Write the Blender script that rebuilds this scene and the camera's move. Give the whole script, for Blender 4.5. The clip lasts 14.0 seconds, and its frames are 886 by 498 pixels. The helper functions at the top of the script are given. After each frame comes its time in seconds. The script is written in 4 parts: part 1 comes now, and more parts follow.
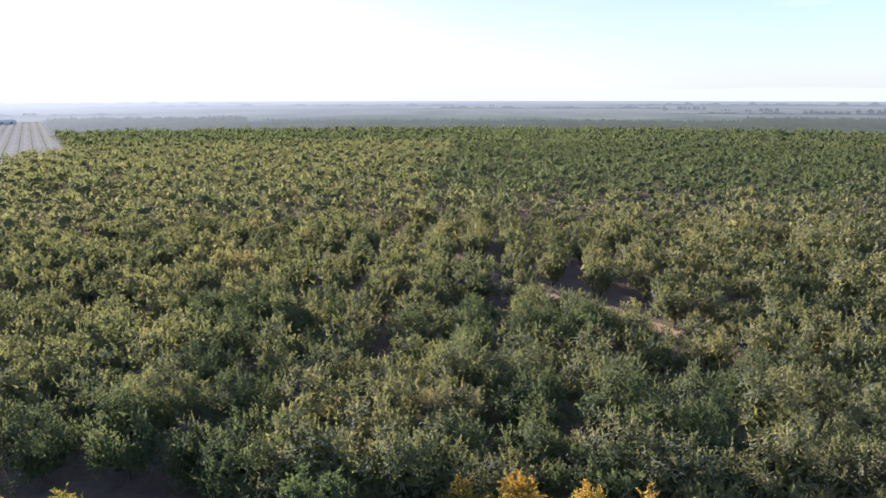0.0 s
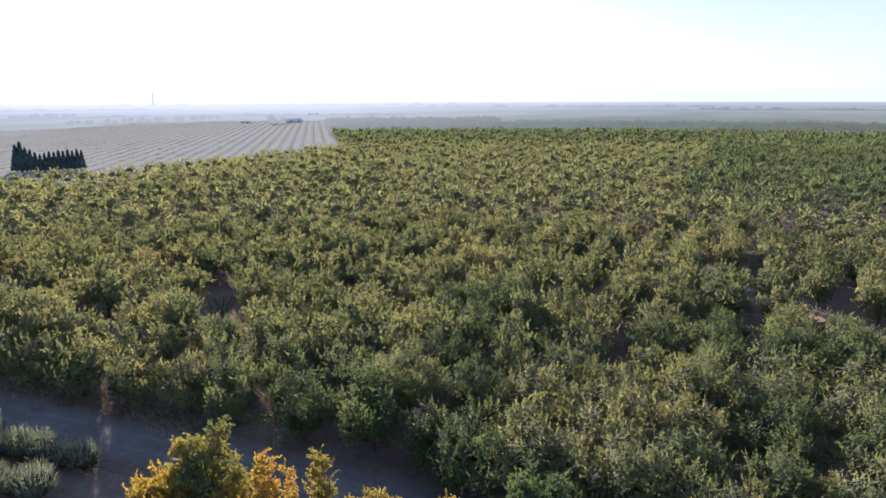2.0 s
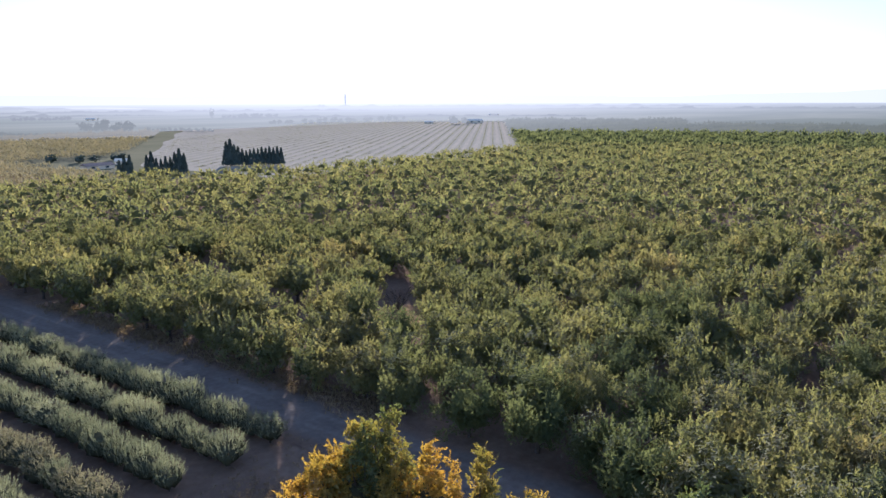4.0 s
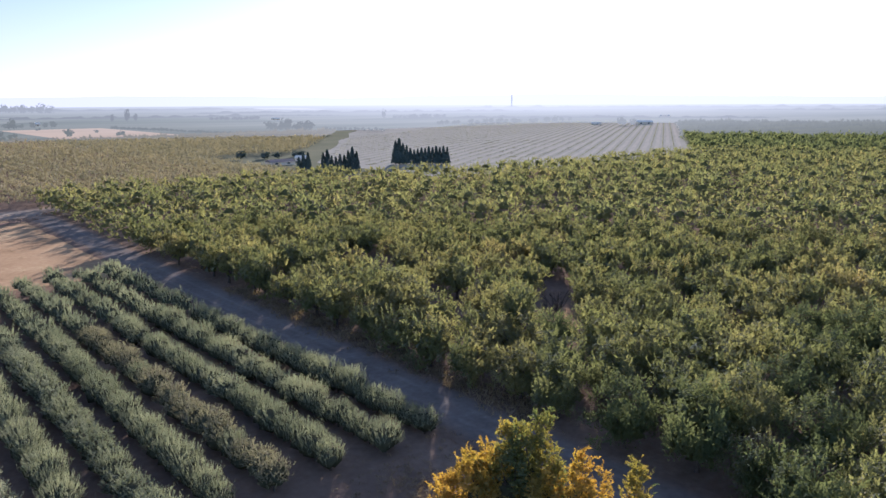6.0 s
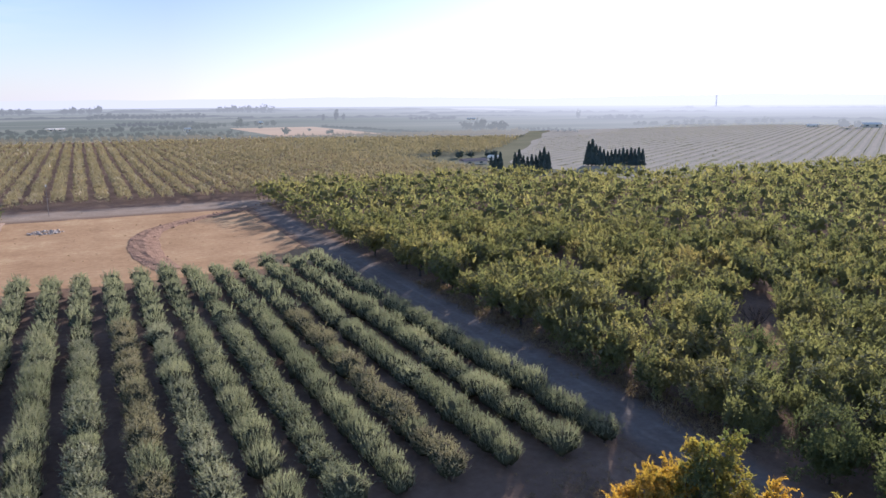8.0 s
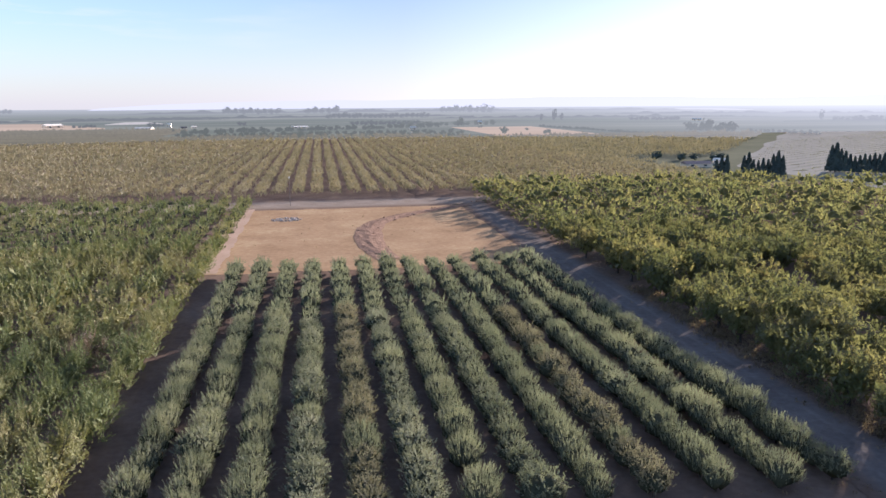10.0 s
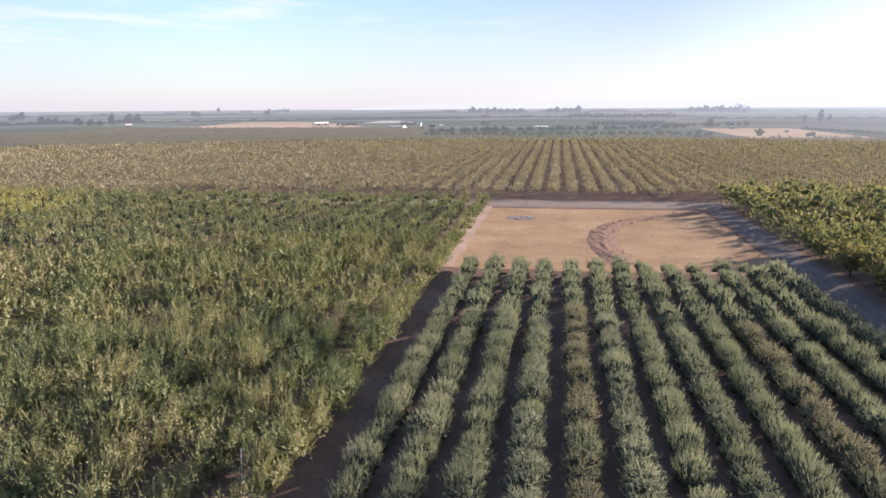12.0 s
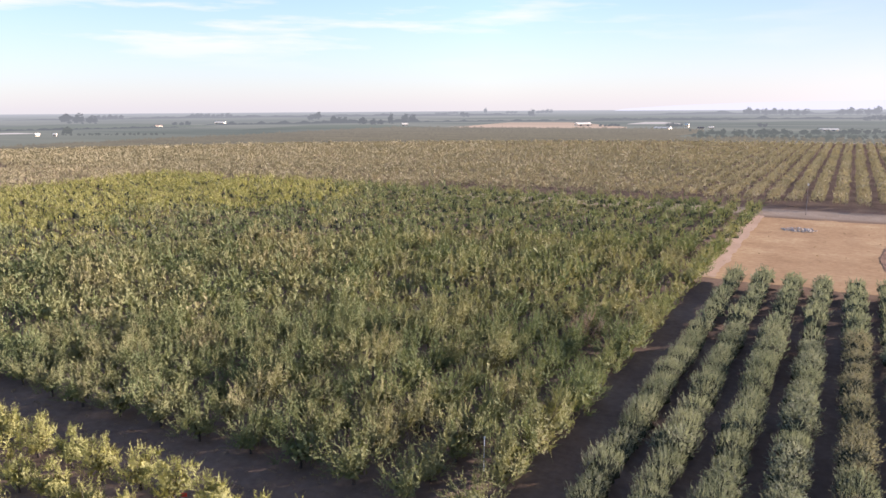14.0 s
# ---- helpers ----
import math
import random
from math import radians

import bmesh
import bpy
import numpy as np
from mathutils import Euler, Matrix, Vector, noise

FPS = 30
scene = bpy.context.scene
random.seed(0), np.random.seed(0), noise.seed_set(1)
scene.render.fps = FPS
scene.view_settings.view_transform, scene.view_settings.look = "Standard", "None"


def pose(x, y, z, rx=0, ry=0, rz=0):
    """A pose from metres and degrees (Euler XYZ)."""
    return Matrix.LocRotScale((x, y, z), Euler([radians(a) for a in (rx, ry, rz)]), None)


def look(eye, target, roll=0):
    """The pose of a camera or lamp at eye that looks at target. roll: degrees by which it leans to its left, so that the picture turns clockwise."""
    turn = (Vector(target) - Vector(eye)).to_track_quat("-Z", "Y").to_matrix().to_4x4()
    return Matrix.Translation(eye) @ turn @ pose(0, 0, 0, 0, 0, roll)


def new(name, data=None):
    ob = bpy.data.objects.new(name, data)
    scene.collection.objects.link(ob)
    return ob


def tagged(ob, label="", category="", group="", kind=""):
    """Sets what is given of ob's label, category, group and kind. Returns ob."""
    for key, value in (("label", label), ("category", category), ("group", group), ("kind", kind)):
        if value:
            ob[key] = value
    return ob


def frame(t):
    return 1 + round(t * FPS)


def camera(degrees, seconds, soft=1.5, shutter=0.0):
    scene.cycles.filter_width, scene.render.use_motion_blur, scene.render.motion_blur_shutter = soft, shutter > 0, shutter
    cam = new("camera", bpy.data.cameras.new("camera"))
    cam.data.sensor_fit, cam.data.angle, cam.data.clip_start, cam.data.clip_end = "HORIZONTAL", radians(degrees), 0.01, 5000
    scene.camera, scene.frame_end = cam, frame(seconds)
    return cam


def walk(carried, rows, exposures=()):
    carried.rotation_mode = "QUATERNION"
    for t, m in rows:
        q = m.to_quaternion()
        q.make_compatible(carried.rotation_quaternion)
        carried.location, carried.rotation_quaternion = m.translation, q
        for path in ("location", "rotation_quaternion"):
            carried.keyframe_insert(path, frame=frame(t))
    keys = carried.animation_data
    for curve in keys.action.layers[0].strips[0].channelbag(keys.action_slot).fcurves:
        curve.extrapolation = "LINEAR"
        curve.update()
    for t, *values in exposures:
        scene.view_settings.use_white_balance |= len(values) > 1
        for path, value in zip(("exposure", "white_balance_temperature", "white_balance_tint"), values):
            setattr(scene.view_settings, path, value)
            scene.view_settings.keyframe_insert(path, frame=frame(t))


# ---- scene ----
cam = camera(62.2, 14.0, soft=1.5)
EYE_Z = 30.0
PATH = [
    (0, 78.232, 0.010, -86.435), (0.5, 78.245, 0.030, -81.456), (1, 78.270, 0.065, -76.605), (1.5, 78.298, 0.100, -71.811),
    (2, 78.325, 0.135, -67.303), (2.5, 78.346, 0.158, -63.629), (3, 78.376, 0.180, -59.988), (5.5, 78.515, 0.235, -44.431),
    (6, 78.543, 0.255, -40.894), (6.5, 78.568, 0.285, -37.151), (7, 78.594, 0.300, -33.427), (7.5, 78.622, 0.318, -29.813),
    (10, 78.732, 0.405, -9.462), (10.5, 78.765, 0.408, -4.894), (11, 78.795, 0.405, -0.400), (11.5, 78.825, 0.405, 4.161),
    (12, 78.862, 0.402, 8.908), (12.5, 78.900, 0.400, 13.933), (13, 78.946, 0.392, 19.207), (13.5, 78.998, 0.395, 24.142),
    (14, 79.044, 0.410, 28.873)]
walk(cam, [(t, pose(0, 0, EYE_Z, rx, ry, rz)) for t, rx, ry, rz in PATH],
     exposures=[(0, 2.04, 5450, 23), (3, 1.94, 5430, 23), (6, 1.84, 5420, 23.5), (7.5, 1.79, 5480, 24), (10, 1.82, 5650, 24), (11.5, 1.9, 5800, 25), (14, 1.92, 5950, 26)])

# ---- world and sun ----
SUN_AZ, SUN_EL = radians(47), radians(12)
world = bpy.data.worlds.new("sky")
scene.world = world
world.use_nodes = True
wt = world.node_tree
wt.nodes.clear()
sky = wt.nodes.new("ShaderNodeTexSky")
sky.sky_type, sky.sun_disc = "NISHITA", False
sky.sun_elevation, sky.sun_rotation = SUN_EL, SUN_AZ
sky.air_density, sky.dust_density, sky.ozone_density = 1.0, 0.25, 2.0
wtex = wt.nodes.new("ShaderNodeTexCoord")
wsep = wt.nodes.new("ShaderNodeSeparateXYZ")
wt.links.new(wtex.outputs["Generated"], wsep.inputs[0])


def wmath(op, a, b=0.0):
    n = wt.nodes.new("ShaderNodeMath")
    n.operation = op
    for k, v in enumerate((a, b)):
        if isinstance(v, (int, float)):
            n.inputs[k].default_value = v
        else:
            wt.links.new(v, n.inputs[k])
    return n.outputs[0]


def wmix(fac, a, b):
    n = wt.nodes.new("ShaderNodeMix")
    n.data_type = "RGBA"
    wt.links.new(fac, n.inputs["Factor"])
    for k, v in ((6, a), (7, b)):
        if isinstance(v, tuple):
            n.inputs[k].default_value = (*v, 1)
        else:
            wt.links.new(v, n.inputs[k])
    return n.outputs[2]


# pale autumn haze that thickens to the horizon and towards the sun, and thin high cloud
height = wmath("MAXIMUM", wsep.outputs["Z"], 0.0)
sunward = wmath("ADD", wmath("MULTIPLY", wsep.outputs["X"], math.sin(SUN_AZ)), wmath("MULTIPLY", wsep.outputs["Y"], math.cos(SUN_AZ)))
glare = wmath("POWER", wmath("MAXIMUM", sunward, 0.0), 4.5)
thick = wmath("ADD", wmath("MULTIPLY", wmath("POWER", 2.718, wmath("MULTIPLY", height, -9.0)), 0.7), wmath("MULTIPLY", wmath("POWER", wmath("MAXIMUM", wsep.outputs["X"], 0.0), 2.0), 0.25))
haze = wmix(wmath("MINIMUM", wmath("MULTIPLY", glare, 1.0), 1.0), (2.25, 2.24, 2.3), (6.0, 5.9, 5.6))
tone = wt.nodes.new("ShaderNodeMix")
tone.data_type, tone.blend_type = "RGBA", "MULTIPLY"
tone.inputs["Factor"].default_value = 1.0
tone.inputs[7].default_value = (0.68, 0.745, 0.82, 1)
wt.links.new(sky.outputs[0], tone.inputs[6])
veil = wmath("SUBTRACT", 1.0, wmath("MULTIPLY", wmath("MINIMUM", wmath("MAXIMUM", wmath("MULTIPLY", wmath("SUBTRACT", sunward, 0.3), 2.2), 0.0), 1.0), 0.55))
dim = wt.nodes.new("ShaderNodeVectorMath")
dim.operation = "SCALE"
wt.links.new(tone.outputs[2], dim.inputs[0])
wt.links.new(veil, dim.inputs["Scale"])
hazed = wmix(thick, dim.outputs[0], haze)
stretch = wt.nodes.new("ShaderNodeMapping")
stretch.inputs["Scale"].default_value = (3.0, 3.0, 26.0)
wt.links.new(wtex.outputs["Generated"], stretch.inputs["Vector"])
puff = wt.nodes.new("ShaderNodeTexNoise")
puff.inputs["Scale"].default_value, puff.inputs["Detail"].default_value, puff.inputs["Roughness"].default_value = 1.6, 7, 0.55
wt.links.new(stretch.outputs[0], puff.inputs["Vector"])
cover = wmath("MULTIPLY", wmath("MINIMUM", wmath("MAXIMUM", wmath("MULTIPLY", wmath("SUBTRACT", puff.outputs["Fac"], 0.52), 6.0), 0.0), 1.0),
              wmath("MINIMUM", wmath("MAXIMUM", wmath("MULTIPLY", wmath("SUBTRACT", height, 0.045), 18.0), 0.0), 0.8))
cover = wmath("MULTIPLY", cover, wmath("MINIMUM", wmath("MAXIMUM", wmath("MULTIPLY", wmath("SUBTRACT", 0.72, sunward), 2.0), 0.0), 1.0))
clouded = wmix(cover, hazed, (3.1, 3.02, 3.1))
bg = wt.nodes.new("ShaderNodeBackground")
bg.inputs["Strength"].default_value = 0.095
wo = wt.nodes.new("ShaderNodeOutputWorld")
wt.links.new(clouded, bg.inputs["Color"])
wt.links.new(bg.outputs[0], wo.inputs["Surface"])
sun_data = bpy.data.lights.new("sun", "SUN")
sun_data.energy, sun_data.angle, sun_data.color = 4.8, radians(1.2), (1.0, 0.90, 0.76)
sun = new("sun", sun_data)
sun_way = Vector((math.sin(SUN_AZ) * math.cos(SUN_EL), math.cos(SUN_AZ) * math.cos(SUN_EL), math.sin(SUN_EL)))
sun.matrix_world = look(sun_way * 200, (0, 0, 0))


# ---- materials ----
def material(name):
    m = bpy.data.materials.new(name)
    m.use_nodes = True
    m.node_tree.nodes.clear()
    return m, m.node_tree.nodes, m.node_tree.links


def noise_node(N, L, coord, scale, detail=4, rough=0.55):
    n = N.new("ShaderNodeTexNoise")
    n.inputs["Scale"].default_value, n.inputs["Detail"].default_value, n.inputs["Roughness"].default_value = scale, detail, rough
    L.new(coord, n.inputs["Vector"])
    return n.outputs["Fac"]


def calc(N, L, op, a, b):
    n = N.new("ShaderNodeMath")
    n.operation = op
    for i, v in enumerate((a, b)):
        if isinstance(v, (int, float)):
            n.inputs[i].default_value = v
        else:
            L.new(v, n.inputs[i])
    return n.outputs[0]


def ramp(N, L, fac, stops):
    n = N.new("ShaderNodeValToRGB")
    e = n.color_ramp.elements
    while len(e) < len(stops):
        e.new(0.5)
    for el, (p, c) in zip(e, stops):
        el.position, el.color = p, (*c, 1)
    L.new(fac, n.inputs[0])
    return n.outputs[0]


def foliage(name, stops, trans=0.36, gloss=0.025, patch=0.06, tint=(1.1, 1.1, 0.7), spray=0.55, waxy=0.0):
    """Leaves: colour drifts from plant to plant and from leaf to leaf; light comes through them."""
    m, N, L = material(name)
    geo = N.new("ShaderNodeNewGeometry")
    info = N.new("ShaderNodeObjectInfo")
    big = noise_node(N, L, geo.outputs["Position"], patch, 3)
    mid = noise_node(N, L, geo.outputs["Position"], spray, 3)
    f = calc(N, L, "MULTIPLY", geo.outputs["Random Per Island"], 0.12)
    cell = N.new("ShaderNodeTexVoronoi")
    cell.voronoi_dimensions = "2D"
    cell.inputs["Scale"].default_value = 0.2
    L.new(geo.outputs["Position"], cell.inputs["Vector"])
    f = calc(N, L, "ADD", f, calc(N, L, "MULTIPLY", cell.outputs["Color"], 0.42))
    f = calc(N, L, "ADD", f, calc(N, L, "MULTIPLY", info.outputs["Random"], 0.1))
    f = calc(N, L, "ADD", f, calc(N, L, "MULTIPLY", big, 0.62))
    f = calc(N, L, "ADD", f, calc(N, L, "MULTIPLY", mid, 0.44))
    f = calc(N, L, "SUBTRACT", f, 0.365)
    col = ramp(N, L, f, stops)
    dif = N.new("ShaderNodeBsdfDiffuse")
    L.new(col, dif.inputs["Color"])
    tr = N.new("ShaderNodeBsdfTranslucent")
    tm = N.new("ShaderNodeMix")
    tm.data_type, tm.blend_type = "RGBA", "MULTIPLY"
    tm.inputs["Factor"].default_value = 1.0
    L.new(col, tm.inputs[6])
    tm.inputs[7].default_value = (*tint, 1)
    L.new(tm.outputs[2], tr.inputs["Color"])
    mix = N.new("ShaderNodeMixShader")
    mix.inputs[0].default_value = trans
    L.new(dif.outputs[0], mix.inputs[1])
    L.new(tr.outputs[0], mix.inputs[2])
    gl = N.new("ShaderNodeBsdfGlossy")
    gl.inputs["Roughness"].default_value = 0.62
    gl.inputs["Color"].default_value = (0.8, 0.85, 0.9, 1)
    mix2 = N.new("ShaderNodeMixShader")
    mix2.inputs[0].default_value = gloss
    if waxy:
        fr = N.new("ShaderNodeFresnel")
        fr.inputs["IOR"].default_value = 1.42
        gl.inputs["Roughness"].default_value = 0.85
        L.new(calc(N, L, "MULTIPLY", fr.outputs[0], waxy), mix2.inputs[0])
    L.new(mix.outputs[0], mix2.inputs[1])
    L.new(gl.outputs[0], mix2.inputs[2])
    out = N.new("ShaderNodeOutputMaterial")
    L.new(mix2.outputs[0], out.inputs["Surface"])
    return m


def soil(name, stops, scale=0.12, fine=1.7, bump=0.5, rough=0.95):
    m, N, L = material(name)
    geo = N.new("ShaderNodeNewGeometry")
    a = noise_node(N, L, geo.outputs["Position"], scale, 6, 0.62)
    b = noise_node(N, L, geo.outputs["Position"], fine, 6, 0.6)
    f = calc(N, L, "ADD", calc(N, L, "MULTIPLY", a, 0.62), calc(N, L, "MULTIPLY", b, 0.38))
    p = N.new("ShaderNodeBsdfPrincipled")
    p.inputs["Roughness"].default_value = rough
    p.inputs["Specular IOR Level"].default_value = 0.0
    L.new(ramp(N, L, f, stops), p.inputs["Base Color"])
    bp = N.new("ShaderNodeBump")
    bp.inputs["Strength"].default_value, bp.inputs["Distance"].default_value = bump, 0.12
    L.new(b, bp.inputs["Height"])
    L.new(bp.outputs[0], p.inputs["Normal"])
    out = N.new("ShaderNodeOutputMaterial")
    L.new(p.outputs[0], out.inputs["Surface"])
    return m


def worn_track(name, stops, edge, centre, half, axis):
    """A wheel-worn track that fades into the ordinary earth on both sides, with an uneven edge."""
    m, N, L = material(name)
    geo = N.new("ShaderNodeNewGeometry")
    sep = N.new("ShaderNodeSeparateXYZ")
    L.new(geo.outputs["Position"], sep.inputs[0])
    a = noise_node(N, L, geo.outputs["Position"], 0.16, 6, 0.62)
    b = noise_node(N, L, geo.outputs["Position"], 1.5, 6, 0.62)
    f = calc(N, L, "ADD", calc(N, L, "MULTIPLY", a, 0.55), calc(N, L, "MULTIPLY", b, 0.45))
    off = calc(N, L, "ABSOLUTE", calc(N, L, "SUBTRACT", sep.outputs[axis], centre), 0.0)
    rut = calc(N, L, "ABSOLUTE", calc(N, L, "SUBTRACT", off, half * 0.36), 0.0)
    rut = calc(N, L, "MAXIMUM", calc(N, L, "SUBTRACT", 0.5, rut), 0.0)
    rim = calc(N, L, "ADD", calc(N, L, "DIVIDE", off, half), calc(N, L, "MULTIPLY", calc(N, L, "SUBTRACT", f, 0.5), 1.6))
    fade = N.new("ShaderNodeMapRange")
    fade.interpolation_type = "SMOOTHSTEP"
    fade.inputs["From Min"].default_value, fade.inputs["From Max"].default_value = 0.65, 1.25
    L.new(rim, fade.inputs["Value"])
    mix = N.new("ShaderNodeMix")
    mix.data_type = "RGBA"
    L.new(fade.outputs[0], mix.inputs["Factor"])
    L.new(ramp(N, L, calc(N, L, "ADD", f, calc(N, L, "MULTIPLY", rut, 0.16)), stops), mix.inputs[6])
    L.new(ramp(N, L, f, edge), mix.inputs[7])
    p = N.new("ShaderNodeBsdfPrincipled")
    p.inputs["Roughness"].default_value = 0.95
    p.inputs["Specular IOR Level"].default_value = 0.0
    L.new(mix.outputs[2], p.inputs["Base Color"])
    bp = N.new("ShaderNodeBump")
    bp.inputs["Strength"].default_value, bp.inputs["Distance"].default_value = 0.5, 0.12
    L.new(b, bp.inputs["Height"])
    L.new(bp.outputs[0], p.inputs["Normal"])
    out = N.new("ShaderNodeOutputMaterial")
    L.new(p.outputs[0], out.inputs["Surface"])
    return m


def paint(name, color, rough=0.6, metal=0.0, vary=0.12):
    m, N, L = material(name)
    geo = N.new("ShaderNodeNewGeometry")
    n = noise_node(N, L, geo.outputs["Position"], 2.5, 5)
    lo = tuple(c * (1 - vary) for c in color)
    hi = tuple(min(1, c * (1 + vary)) for c in color)
    p = N.new("ShaderNodeBsdfPrincipled")
    p.inputs["Roughness"].default_value, p.inputs["Metallic"].default_value = rough, metal
    L.new(ramp(N, L, n, [(0.3, lo), (0.7, hi)]), p.inputs["Base Color"])
    out = N.new("ShaderNodeOutputMaterial")
    L.new(p.outputs[0], out.inputs["Surface"])
    return m


ALMOND = foliage("almond_leaves", [(0.0, (0.074, 0.085, 0.040)), (0.38, (0.139, 0.143, 0.060)), (0.66, (0.214, 0.192, 0.078)), (0.92, (0.314, 0.227, 0.091))], trans=0.5, tint=(1.08, 1.08, 0.75), spray=0.8, waxy=0.035)
ALMOND_GREEN = foliage("green_almond_leaves", [(0.0, (0.062, 0.078, 0.036)), (0.5, (0.108, 0.122, 0.050)), (1.0, (0.175, 0.172, 0.068))], trans=0.42, tint=(1.05, 1.05, 0.8), waxy=0.015)
OLIVE = foliage("olive_leaves", [(0.0, (0.111, 0.119, 0.072)), (0.4, (0.186, 0.187, 0.115)), (0.7, (0.256, 0.249, 0.152)), (1.0, (0.356, 0.313, 0.179))],
                trans=0.36, gloss=0.01, patch=0.1, tint=(1.0, 1.05, 0.8))
PALE_LEAF = foliage("pale_tree_leaves", [(0.0, (0.14, 0.145, 0.10)), (0.5, (0.20, 0.20, 0.14)), (1.0, (0.26, 0.25, 0.18))], trans=0.5)
DRY = foliage("dry_brown_leaves", [(0.0, (0.14, 0.105, 0.07)), (0.5, (0.21, 0.15, 0.105)), (1.0, (0.28, 0.195, 0.14))])
SHOOTS = foliage("shoot_leaves", [(0.0, (0.084, 0.104, 0.046)), (0.36, (0.152, 0.168, 0.070)), (0.60, (0.236, 0.22, 0.096)), (0.9, (0.318, 0.255, 0.134))], spray=0.9, gloss=0.01, trans=0.22)
LIME = foliage("yellow_green_leaves", [(0.0, (0.18, 0.18, 0.056)), (0.5, (0.295, 0.275, 0.086)), (1.0, (0.40, 0.345, 0.12))], trans=0.3)
LIME_PALE = foliage("pale_green_leaves", [(0.0, (0.15, 0.15, 0.046)), (0.4, (0.255, 0.238, 0.070)), (0.75, (0.35, 0.305, 0.095)), (1.0, (0.36, 0.27, 0.13))], spray=1.0)
FARROW = foliage("far_orchard_leaves", [(0.0, (0.175, 0.152, 0.082)), (0.45, (0.268, 0.226, 0.122)), (0.8, (0.340, 0.274, 0.150)), (1.0, (0.39, 0.30, 0.17))], patch=0.02, trans=0.25, tint=(1.0, 1.0, 0.8))
GOLD = foliage("autumn_gold_leaves", [(0.0, (0.09, 0.09, 0.028)), (0.26, (0.20, 0.155, 0.03)), (0.46, (0.31, 0.21, 0.034)), (0.66, (0.38, 0.23, 0.034)), (1.0, (0.37, 0.175, 0.03))], patch=0.6, trans=0.45)
GOLD_GREEN = foliage("turning_green_leaves", [(0.0, (0.055, 0.074, 0.030)), (0.36, (0.105, 0.122, 0.040)), (0.52, (0.22, 0.185, 0.040)), (0.8, (0.34, 0.215, 0.036)), (1.0, (0.36, 0.18, 0.032))], patch=0.45, trans=0.45)
POPLAR = foliage("slim_tree_leaves", [(0.0, (0.055, 0.08, 0.034)), (0.5, (0.10, 0.125, 0.045)), (1.0, (0.17, 0.175, 0.06))], patch=0.4, trans=0.4)
CONIFER = foliage("conifer_needles", [(0.0, (0.04, 0.055, 0.044)), (0.6, (0.066, 0.085, 0.066)), (1.0, (0.10, 0.115, 0.085))], trans=0.12)
# dark colour for crown cores, standing in for shade among the twigs
SHADED_TWIGS = soil("inner_shade_twigs", [(0.3, (0.042, 0.044, 0.026)), (0.7, (0.085, 0.084, 0.05))], 1.5, 5.0)
BARK = soil("bark", [(0.3, (0.05, 0.04, 0.032)), (0.7, (0.13, 0.105, 0.085))], 2.0, 9.0)
EARTH = [(0.3, (0.115, 0.078, 0.055)), (0.5, (0.175, 0.122, 0.086)), (0.72, (0.26, 0.188, 0.132))]
GROUND = soil("orchard_earth", EARTH, 0.09, 1.3)
DIRT = soil("bare_tan_earth", [(0.30, (0.235, 0.146, 0.081)), (0.44, (0.315, 0.203, 0.111)), (0.56, (0.375, 0.250, 0.139)), (0.63, (0.430, 0.310, 0.170)), (0.76, (0.455, 0.345, 0.198))], 0.075, 0.9)
TRODDEN = soil("trodden_earth", [(0.28, (0.31, 0.215, 0.15)), (0.5, (0.40, 0.285, 0.20)), (0.72, (0.47, 0.35, 0.26))], 0.1, 1.2)
CLODS = soil("turned_dark_earth", [(0.3, (0.19, 0.115, 0.075)), (0.7, (0.36, 0.235, 0.155))], 0.6, 3.0, 1.0)
DUST = [(0.3, (0.115, 0.094, 0.075)), (0.5, (0.17, 0.142, 0.116)), (0.72, (0.24, 0.204, 0.168))]
ROADM = worn_track("grey_dust_track", DUST, EARTH, 45.2, 3.2, 0)
ROADN = worn_track("grey_dust_cross_track", [(0.3, (0.19, 0.145, 0.105)), (0.5, (0.26, 0.205, 0.152)), (0.72, (0.33, 0.268, 0.205))], EARTH, 225.0, 8.0, 1)
MEADOW = soil("dull_green_field", [(0.3, (0.125, 0.125, 0.080)), (0.7, (0.19, 0.182, 0.118))], 0.012, 0.15)
YOUNG = soil("grey_tilled_field", [(0.3, (0.235, 0.222, 0.178)), (0.7, (0.315, 0.295, 0.24))], 0.02, 0.3)
RUBBLE = paint("grey_rubble", (0.34, 0.29, 0.24), 0.9)
WHITE = paint("white_paint", (0.78, 0.77, 0.74), 0.5)
GREYM = paint("grey_metal", (0.45, 0.46, 0.47), 0.5, 0.3)
WOODM = paint("weathered_wood", (0.16, 0.13, 0.11), 0.85)
DARKM = paint("dark_window", (0.05, 0.06, 0.07), 0.25)


